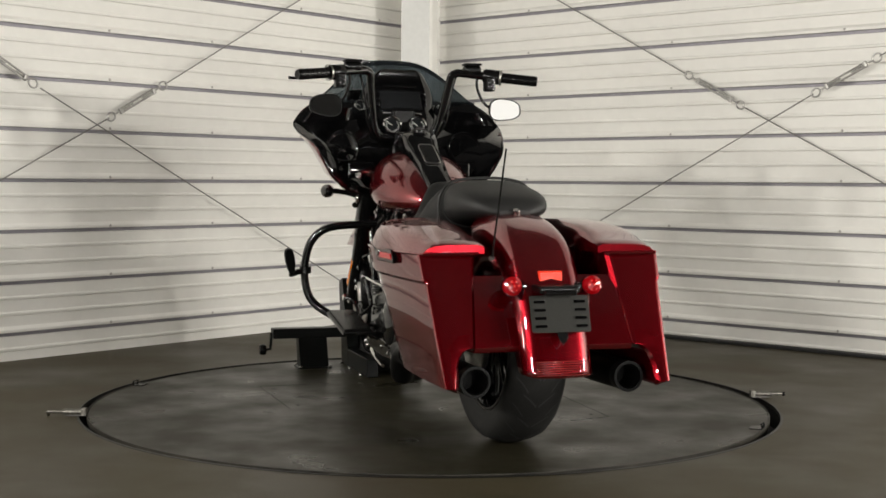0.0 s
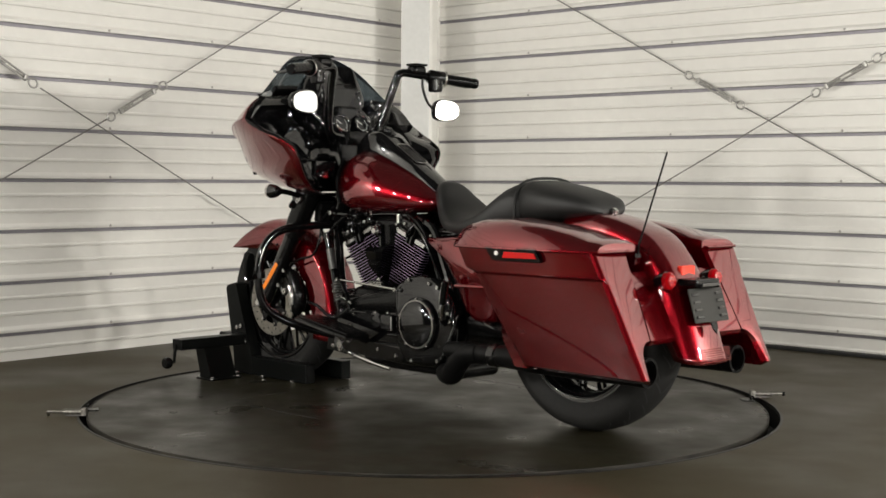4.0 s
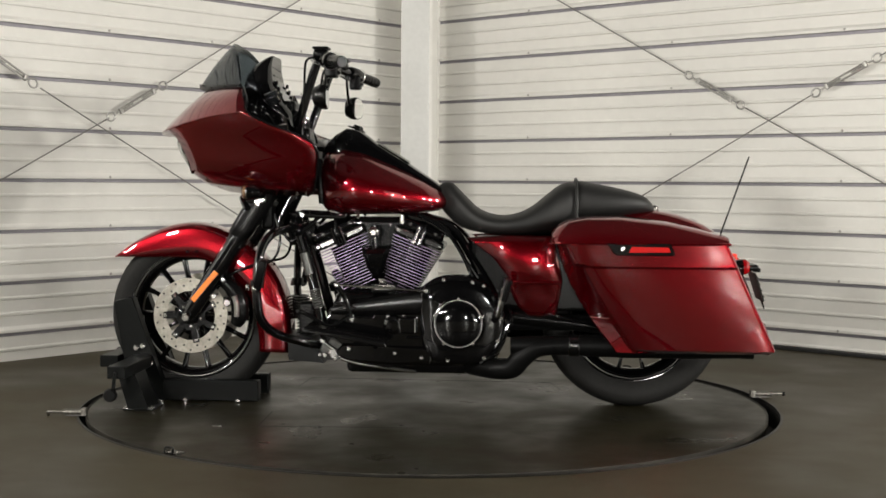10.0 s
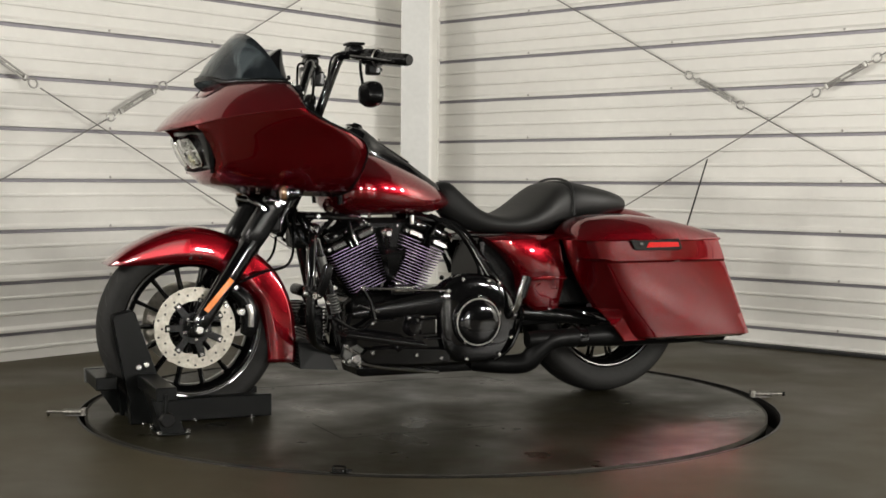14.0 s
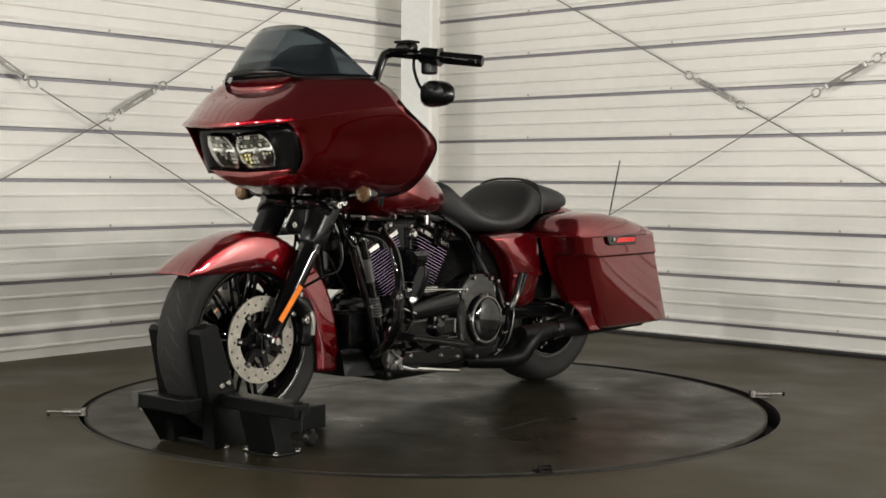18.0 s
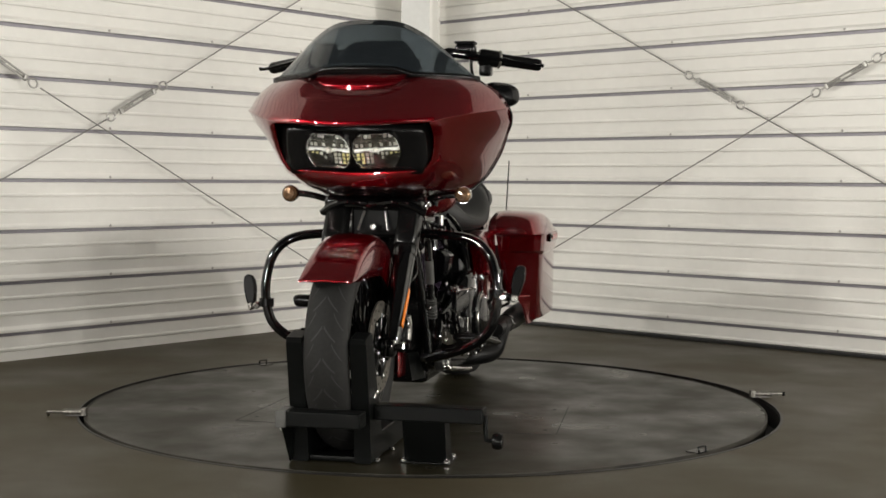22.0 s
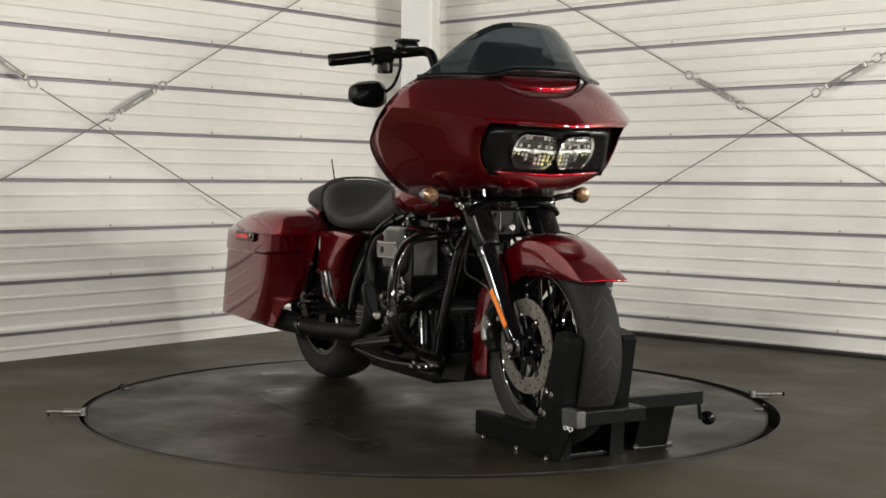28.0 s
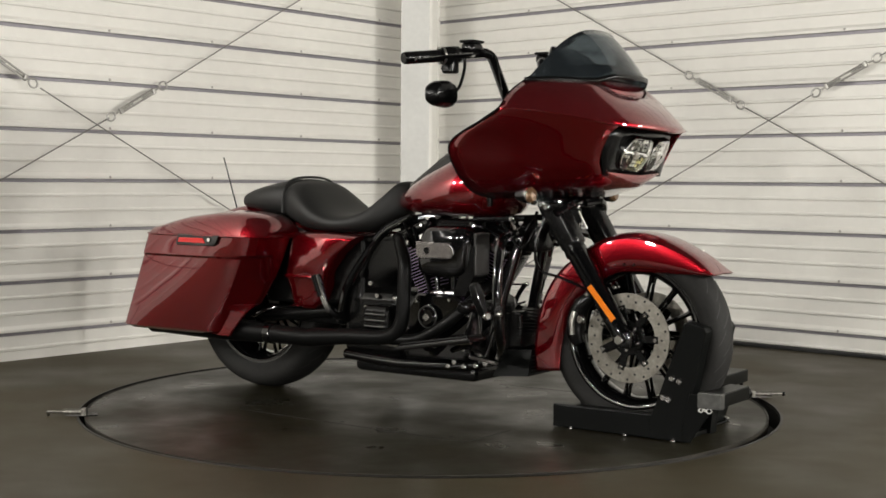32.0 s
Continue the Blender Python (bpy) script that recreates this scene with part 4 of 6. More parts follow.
def control(s):
    d = (Vector((0.265, s * 0.475, 1.224)) - Vector((0.345, s * 0.29, 1.246))).normalized()
    g0 = Vector((0.345, s * 0.29, 1.246))
    part("grip", lathe([(0.0, 0.07), (0.0185, 0.07), (0.0205, 0.075), (0.0205, 0.205), (0.0175, 0.213), (0.0, 0.213)], g0, d, 18), SATIN, bar, "black ribbed hand grip")
    for k in range(5):
        part("grip_rib", lathe([(0.0203, 0.09 + k * 0.024), (0.0209, 0.094 + k * 0.024), (0.0209, 0.104 + k * 0.024), (0.0203, 0.108 + k * 0.024)], g0, d, 18, closed=True), SATIN, bar)
    hs = part("switch_housing", lathe([(0.0, -0.005), (0.024, -0.005), (0.029, 0.004), (0.029, 0.058), (0.024, 0.067), (0.0, 0.067)], g0, d, 16), SATIN, bar)
    part("switch_pod", box((0.300, s * 0.305 - 0.020, 1.183), (0.347, s * 0.305 + 0.022, 1.240), 0.008), SATIN, hs)
    for k in range(4):
        part("switch_button", box((0.293, s * 0.297 + (k % 2) * 0.016 * s - 0.005, 1.196 + (k // 2) * 0.018), (0.301, s * 0.297 + (k % 2) * 0.016 * s + 0.005, 1.208 + (k // 2) * 0.018), 0.002), BLACK, hs)
    res = part("brake_reservoir" if s < 0 else "clutch_reservoir", box((0.345, s * 0.245 - 0.036, 1.252), (0.397, s * 0.245 + 0.036, 1.288), 0.014, 3), SATIN, bar)
    part("reservoir_cap", box((0.341, s * 0.245 - 0.035, 1.287), (0.399, s * 0.245 + 0.035, 1.296), 0.004), HEATBLACK, res)
    part("lever", tube([(0.385, s * 0.255, 1.246), (0.392, s * 0.30, 1.243), (0.372, s * 0.38, 1.232), (0.335, s * 0.475, 1.216), (0.326, s * 0.505, 1.216)], [0.010, 0.010, 0.008, 0.007, 0.008], 8, 5, squash=0.6), BLACK, bar)
    part("ring_band", lathe([(0.0305, 0.0), (0.0318, 0.002), (0.0318, 0.006), (0.0305, 0.008)], g0 + d * 0.062, d, 18, closed=True), STEEL, bar)
    part("control_cable", tube([(0.40, s * 0.235, 1.262), (0.435, s * 0.20, 1.245), (0.445, s * 0.175, 1.14), (0.462, s * 0.16, 1.05), (0.50, s * 0.10, 0.97)], 0.0045, 8, 6), SATIN, bar)
    # mirror on a bent stem
    mr = thing_part("mirror_stem", tube([(0.352, s * 0.262, 1.243), (0.352, s * 0.262, 1.20), (0.350, s * 0.285, 1.145), (0.350, s * 0.318, 1.118)], 0.0055, 10, 5), SATIN)
    ax = Vector((-1, -0.065, 0.02) if s > 0 else (-1, 0.150, -0.02)).normalized()
    u = Vector((0, 0, 1)).cross(ax).normalized()
    v = ax.cross(u)
    c = Vector((0.338, 0.358, 1.116)) if s > 0 else Vector((0.326, -0.371, 1.112))
    rings = []
    for f, h in ((0.30, -0.045), (0.72, -0.038), (0.95, -0.018), (1.0, 0.0), (0.96, 0.006)):
        o = []
        for k in range(28):
            a = 2 * math.pi * k / 28
            rx = 0.060 * (1 + 0.10 * math.cos(2 * a)) * (1 - 0.06 * math.sin(a))
            ca, sa = (math.copysign(abs(v_) ** 0.60, v_) for v_ in (math.cos(a), math.sin(a)))
            o.append(c + ax * h + f * (u * rx * ca + v * 0.044 * sa * (1 + 0.12 * ca * s)))
        rings.append(o)
    part("mirror_shell", loft(rings), SATIN, mr, "satin black mirror shell")
    part("mirror_glass", loft([[c + (p - c - ax * 0.006) * 0.93 + ax * h for p in rings[-1]] for h in (0.0055, 0.0075)]), MIRROR, mr, "silvered mirror glass")


def thing_part(name, bm, mat):
    return part(name, bm, mat, bike)


MIRROR = material("mirror_glass", (0.88, 0.88, 0.87), 0.02, metal=1.0, vary=0.0)
both(control)


# ---- front turn signals
def signal(s):
    st = part("front_turn_signal", tube([(0.600, s * 0.17, 0.762), (0.612, s * 0.22, 0.776), (0.614, s * 0.27, 0.782)], 0.011, 10, 4), BLACK, bike, "black bullet turn signal with smoky amber lens")
    part("signal_shell", lathe([(0.004, -0.042), (0.018, -0.034), (0.026, -0.012), (0.0275, 0.010)], (0.617, s * 0.290, 0.781), (1, 0, 0), 24), BLACK, st)
    part("signal_lens", lathe([(0.0268, 0.010), (0.0255, 0.020), (0.018, 0.028), (0.0, 0.031)], (0.617, s * 0.290, 0.781), (1, 0, 0), 24), SIGLENS, st, "smoky amber lens")
    part("signal_ring", lathe([(0.0277, 0.007), (0.0285, 0.010), (0.0277, 0.013)], (0.617, s * 0.290, 0.781), (1, 0, 0), 24, closed=True), CHROME, st)


SIGLENS = material("smoky_amber_lens", (0.18, 0.105, 0.055), 0.16, metal=0.5, coat=0.9, vary=0.35, scale=140)
both(signal)

# ---- tank and console
rows = []
TK = [(0.412, 0.850, 0.770, 0.055), (0.402, 0.905, 0.735, 0.110), (0.372, 0.934, 0.706, 0.158), (0.31, 0.945, 0.697, 0.188), (0.24, 0.928, 0.698, 0.192), (0.165, 0.896, 0.700, 0.180), (0.085, 0.860, 0.702, 0.158), (0.020, 0.828, 0.706, 0.128), (-0.035, 0.796, 0.715, 0.092), (-0.068, 0.772, 0.730, 0.060), (-0.080, 0.757, 0.742, 0.03)]
for x, zt, zb, hw in TK:
    o = []
    zm = zb + (zt - zb) * 0.42
    for k in range(32):
        a = 2 * math.pi * k / 32
        ca, sa = math.cos(a), math.sin(a)
        ex = 0.80 if sa > 0 else 0.62
        yy = hw * math.copysign(abs(ca) ** ex, ca)
        zz = zm + (zt - zm) * abs(sa) ** 0.95 if sa > 0 else zm - (zm - zb) * abs(sa) ** 0.75
        o.append((x + (0.02 * (zz - zm) if x > 0.3 else 0), yy, zz))
    rows.append(o)
tank = part("fuel_tank", loft(rows), RED, bike, "deep red teardrop fuel tank", 60)
CN = [(0.400, 0.930, 0.890, 0.045), (0.382, 0.962, 0.88, 0.062), (0.350, 0.994, 0.90, 0.072), (0.308, 1.018, 0.91, 0.074), (0.262, 1.010, 0.91, 0.070), (0.225, 0.985, 0.90, 0.064), (0.195, 0.960, 0.88, 0.058), (0.085, 0.893, 0.82, 0.054), (-0.021, 0.822, 0.77, 0.050), (-0.064, 0.786, 0.75, 0.044)]
rows = []
for x, zt, zb, hw in CN:
    rows.append([(x, hw * 0.98, zb), (x, hw, zt - 0.020), (x, hw * 0.86, zt - 0.005), (x, hw * 0.5, zt), (x, 0, zt + 0.001), (x, -hw * 0.5, zt), (x, -hw * 0.86, zt - 0.005), (x, -hw, zt - 0.020), (x, -hw * 0.98, zb)])
console = part("tank_console", loft(rows), BLACK, bike, "gloss black tank console", 45)
cm = Matrix.Translation((0.135, 0, 0.926)) @ pose(0, 0, 0, 0, -31.4, 0)
part("fuel_door", plate(rounded(0.135, 0.056, 0.014), 0.006, cm @ Matrix.Translation((0, 0, 0.001)), 0.002), SATIN, console, "black fuel door with bright edge")
for w_, h_ in ((0.139, 0.060),):
    o = rounded(w_, h_, 0.016)
    part("fuel_door_edge", tube([cm @ Vector((x, y, 0.003)) for x, y in o + o[:1]], 0.0016, 6, 0), STEEL, console)
part("ignition_knob", lathe([(0.0, 0.018), (0.016, 0.018), (0.020, 0.012), (0.021, 0.0)], (0.275, 0, 1.012), (-0.35, 0, 0.95), 24), SATIN, console)
part("ignition_ring", lathe([(0.026, 0.0), (0.032, 0.006), (0.038, 0.0)], (0.278, 0, 1.014), (-0.35, 0, 0.95), 28, closed=True), BLACK, console)
for s in (1, -1):
    part("tank_trim", tube([(0.398, s * 0.115, 0.90), (0.392, s * 0.15, 0.83), (0.385, s * 0.145, 0.74)], 0.010, 8, 4), SATIN, tank)

# ---- seat
def cushion(name, st, label, mat=LEATHER, parent=None, crown=0.75):
    rows = []
    for x, zt, zb, hw in st:
        o = []
        for k in range(28):
            a = 2 * math.pi * k / 28
            ca, sa = math.cos(a), math.sin(a)
            yy = hw * math.copysign(abs(ca) ** 0.62, ca)
            zz = (zb + zt) / 2 + (zt - zb) / 2 * math.copysign(abs(sa) ** crown, sa)
            o.append((x, yy, zz))
        rows.append(o)
    paths = [smooth_path([r[k] for r in rows], 3) for k in range(28)]
    return part(name, loft([[p[i] for p in paths] for i in range(len(paths[0]))]), mat, parent or bike, label, 60)


seat = cushion("seat", [(-0.030, 0.800, 0.755, 0.022), (-0.050, 0.820, 0.715, 0.050), (-0.085, 0.818, 0.680, 0.080), (-0.127, 0.776, 0.652, 0.112), (-0.19, 0.719, 0.636, 0.152), (-0.276, 0.699, 0.630, 0.182), (-0.36, 0.722, 0.630, 0.192), (-0.434, 0.778, 0.632, 0.188), (-0.478, 0.812, 0.640, 0.176), (-0.520, 0.824, 0.655, 0.164), (-0.548, 0.815, 0.67, 0.150)], "black vinyl two-up seat")
cushion("pillion_pad", [(-0.530, 0.815, 0.67, 0.140), (-0.549, 0.829, 0.675, 0.150), (-0.60, 0.822, 0.685, 0.158), (-0.676, 0.807, 0.695, 0.155), (-0.74, 0.792, 0.705, 0.138), (-0.790, 0.774, 0.712, 0.112), (-0.815, 0.752, 0.716, 0.080), (-0.825, 0.735, 0.720, 0.05)], "black vinyl pillion pad", parent=seat)
part("seat_welt", tube([(-0.541, s_y * 0.165, z) for s_y, z in ((1.0, 0.70), (0.98, 0.77), (0.80, 0.815), (0.45, 0.832), (0, 0.836), (-0.45, 0.832), (-0.80, 0.815), (-0.98, 0.77), (-1.0, 0.70))], 0.005, 6, 4), LEATHER, seat)
bolt(seat, (-0.835, 0, 0.729), (-0.5, 0, 1), 1.6)

# ---- rear fender, fillers, plate holder, tail lamps
RO = [(-0.70, 0.715), (-0.819, 0.722), (-0.932, 0.698), (-1.03, 0.655), (-1.105, 0.575), (-1.16, 0.47), (-1.20, 0.365), (-1.232, 0.268)]
R2 = smooth_path([(a, 0, b) for a, b in RO], 4)
rows = []
for k, o in enumerate(R2):
    t = k / (len(R2) - 1)
    w = 0.108 - 0.005 * t
    d = Vector((RAT.x - o.x, 0, RAT.z - o.z)).normalized()
    dep = 0.20 * (1 - t) + 0.075 * t
    half = [(o.x + d.x * dep, w + 0.004, o.z + d.z * dep), (o.x + d.x * dep * 0.5, w + 0.003, o.z + d.z * dep * 0.5)]
    for a in (0, 25, 50, 72, 90):
        q = 0.048 * (1 - math.sin(radians(a)))
        half.append((o.x + d.x * q, w - 0.050 + 0.050 * math.cos(radians(a)), o.z + d.z * q))
    half.append((o.x - d.x * 0.006, 0, o.z - d.z * 0.006))
    rows.append(half)
rfender = solid(part("rear_fender", grid(rows, mirror=True), RED, bike, "deep red rear fender", 40), 0.005)
tl = Matrix(((0.0, 0.30, -0.954, 0), (-1, 0, 0, 0), (0, 0.954, 0.30, 0), (0, 0, 0, 1)))


def at_tail(x, y, z):
    return Matrix.Translation((x, y, z)) @ tl


LENSRIB = material("red_reflector_rib", (0.30, 0.045, 0.04), 0.22, metal=0.5, coat=0.5)
for k in range(7):
    z = 0.275 + 0.0063 * k
    part("reflector_rib", box((-0.081, -0.0010, -0.003), (0.081, 0.0010, 0.0050), 0.0006, 1, m=at_tail(-1.2345 + 0.302 * (z - 0.282), 0, z)), LENSRIB, rfender)
HOLDM = material("dark_olive_plastic", (0.016, 0.016, 0.013), 0.5, spec=0.25, vary=0.15, scale=200)
hold = part("plate_holder", plate(rounded(0.180, 0.108, 0.006), 0.005, at_tail(-1.205, 0.0, 0.448), 0.001), HOLDM, bike, "empty dark slotted number-plate holder")
for s in (1, -1):
    for k in range(4):
        part("slot", box((-0.017, -0.004, 0.0008), (0.017, 0.004, 0.0034), 0.0008, 1, m=at_tail(-1.2085 + 0.0075 * (1.5 - k) * -1, s * 0.062, 0.448 + 0.0225 * (k - 1.5))), BLACK, hold)
part("holder_arm", box((-1.205, -0.062, 0.505), (-1.120, 0.062, 0.528), 0.006), SATIN, hold)
part("plate_lamp", box((-1.215, -0.050, 0.500), (-1.190, 0.050, 0.517), 0.005), BLACK, hold)
part("holder_tab", plate([(-0.017, 0.02), (0.017, 0.02), (0.014, 0.0), (0.0, -0.018), (-0.014, 0.0)], 0.004, at_tail(-1.232, 0, 0.378), 0.001), SATIN, hold)
STOPM = glowing("stop_lamp_lens", (0.80, 0.035, 0.012), 0.18)
stop = part("stop_lamp", box((-1.131, -0.036, 0.532), (-1.085, 0.036, 0.566), 0.004), STOPM, bike, "orange-red rectangular stop lamp")


def tail_lamp(s):
    st = part("rear_turn_signal", tube([(-1.115, s * 0.05, 0.515), (-1.122, s * 0.09, 0.520), (-1.125, s * 0.118, 0.524)], 0.010, 10, 4), BLACK, bike, "black bullet turn signal with red lens")
    part("signal_shell", lathe([(0.006, -0.040), (0.020, -0.030), (0.027, -0.012), (0.029, 0.008)], (-1.130, s * 0.124, 0.523), (-1, 0, 0.1), 24), BLACK, st)
    part("signal_lens", lathe([(0.0285, 0.008), (0.0275, 0.020), (0.019, 0.029), (0.0, 0.032)], (-1.130, s * 0.124, 0.523), (-1, 0, 0.1), 24), REDGLOW, st, "red lens")
    for k in range(7):
        a = 2 * math.pi * k / 6
        rr = 0.0 if k == 6 else 0.014
        part("lens_facet", lathe([(0.004, 0.0), (0.003, 0.002), (0.0, 0.003)], (-1.130 - (0.031 if k == 6 else 0.0285), s * 0.124 + rr * math.cos(a), 0.523 + 0.003 + rr * math.sin(a)), (-1, 0, 0.1), 8), LENSRED, st)
    fl = [(-0.88, s * 0.104, 0.45), (-0.96, s * 0.104, 0.545), (-1.045, s * 0.104, 0.548), (-1.088, s * 0.104, 0.50), (-1.128, s * 0.103, 0.42), (-1.158, s * 0.103, 0.352), (-1.157, s * 0.103, 0.346), (-1.150, s * 0.103, 0.336), (-1.0, s * 0.103, 0.335)]
    inn = [(x - 0.010, s * (0.211 + (0.61 - z) * 0.12), z) for x, y, z in fl]
    bm = loft([fl, inn])
    part("fender_filler", bm, RED, bike, "deep red filler panel beside the fender")
    return st


LENSRED = material("bright_red_facet", (0.75, 0.03, 0.03), 0.12, coat=1.0)
REDGLOW = glowing("tail_lens", (0.24, 0.001, 0.003), 0.16)
REDGLOW.node_tree.nodes["Principled BSDF"].inputs["Roughness"].default_value = 0.08
REDGLOW.node_tree.nodes["Principled BSDF"].inputs["Coat Weight"].default_value = 0.3
both(tail_lamp)
part("antenna", tube([(-1.045, 0.150, 0.585), (-1.047, 0.150, 0.625), (-1.149, 0.148, 0.918)], [0.0065, 0.0032, 0.0028], 8, 0), SATIN, bike, "thin black whip antenna")
part("antenna_mount", rod((-1.03, 0.135, 0.575), (-1.05, 0.155, 0.600), 0.010, 12), CHROME, bike)


# ---- saddlebags
YI_TOP, YI_SLOPE = 0.208, 0.12

def bag(s):
    rings = []
    for z in (0.232, 0.246, 0.262, 0.30, 0.320, 0.335, 0.344, 0.350, 0.353, 0.40, 0.46, 0.528, 0.537, 0.545, 0.58, 0.612):
        t = (0.615 - z) / 0.37
        xf = -0.466 - 0.205 * t + 0.032 * math.sin(math.pi * max(0.0, min(1.0, t)))
        xc = (-0.520 - 0.225 * t if z < 0.54 else -0.500 - 0.19 * t) + 0.012 * math.sin(math.pi * max(0.0, min(1.0, t)))
        xr = -1.050 - 0.174 * t
        yo = 0.398 - 0.050 * t - (0.007 if z < 0.532 else 0.0)
        # the inner wall arches outwards over the muffler
        yi = YI_TOP + (0.61 - z) * YI_SLOPE + (0.052 * math.sqrt(1 - max(0.0, (z - 0.300) / 0.053) ** 2) if z < 0.353 else 0.0)
        yor = 0.384 - 0.026 * t - (0.007 if z < 0.532 else 0.0)
        yr = yor - 0.018
        if z < 0.24:
            yo, yor, yr, xr, xc = yo - 0.030, yor - 0.030, yr - 0.030, xr + 0.022, xc - 0.010
        p = [(xf, yi), (xf - 0.004, max(yi + 0.006, (yi + yo) / 2 - 0.03)), (xc + 0.022, max(yi + 0.012, yo - 0.032)), (xc, yo - 0.008), (xc - 0.025, yo)]
        for k in range(1, 7):
            f = k / 7
            p.append((xc + (xr - xc) * f, yo * (1 - f) + yor * f + 0.006 * math.sin(math.pi * f) - 0.004 * f * f))
        p += [(xr + 0.014, yor - 0.005), (xr + 0.005, yor - 0.008), (xr + 0.001, yor - 0.014), (xr, yor - 0.024), (xr + 0.002, (yi + yr) / 2), (xr + 0.005, yi + 0.010), (xr + 0.018, yi)]
        rings.append([(x, s * y, z) for x, y in p])
    b = part("saddlebag", loft(rings), RED, bike, "deep red hard saddlebag", 28)
    LZ = [(-0.447, 0.628, 0.355), (-0.452, 0.652, 0.365), (-0.475, 0.678, 0.377), (-0.510, 0.695, 0.387), (-0.57, 0.706, 0.396), (-0.685, 0.708, 0.402), (-0.847, 0.690, 0.398), (-0.948, 0.668, 0.388), (-1.005, 0.652, 0.378), (-1.040, 0.648, 0.372), (-1.056, 0.640, 0.368)]
    rows = []
    for x, zt, yo in LZ:
        h = zt - 0.614
        rows.append([(x, s * y, z) for y, z in ((0.180, 0.614), (0.180, 0.614 + h * 0.75), (0.195, 0.614 + h * 0.96), (0.235, zt), (0.285, zt - h * 0.02), (yo - 0.062, zt - h * 0.07), (yo - 0.034, 0.614 + h * 0.82), (yo - 0.018, 0.614 + h * 0.58), (yo - 0.006, 0.614 + h * 0.22), (yo, 0.614))])
    lid = part("lid", loft(rows), RED, b, "deep red saddlebag lid", 45)
    rim_pts = [(-0.452, 0.20), (-0.446, 0.33), (-0.470, 0.372), (-0.52, 0.392), (-0.685, 0.405), (-0.847, 0.401), (-0.96, 0.390), (-1.045, 0.372), (-1.060, 0.345), (-1.062, 0.20)]
    part("lid_lip", tube([(x, s * y, 0.6145) for x, y in rim_pts], 0.0052, 6, 4), RED, b)
    # latch with red reflector
    m = Matrix.Translation((-0.752, s * 0.3975, 0.597)) @ pose(0, 0, 0, 90 - 6 * s, 0, 0)
    out = [(0.115, 0.021), (-0.100, 0.021), (-0.116, -0.012), (-0.112, -0.021), (0.078, -0.021), (0.092, -0.014)]
    lt = part("latch", plate(out, 0.020, m, 0.003), BLACK, b, "black lid latch with red reflector")
    part("latch_reflector", plate([(0.030, 0.010), (-0.094, 0.009), (-0.101, -0.008), (0.040, -0.010)], 0.004, m @ Matrix.Translation((0, 0, -s * 0.0105)), 0.001), REDLENS, b)
    part("latch_lock", lathe([(0.0, 0.004), (0.0075, 0.004), (0.0095, 0.0)], (-0.690, s * 0.4085, 0.600), (0, s, 0), 18), CHROME, b)
    return b


both(bag)


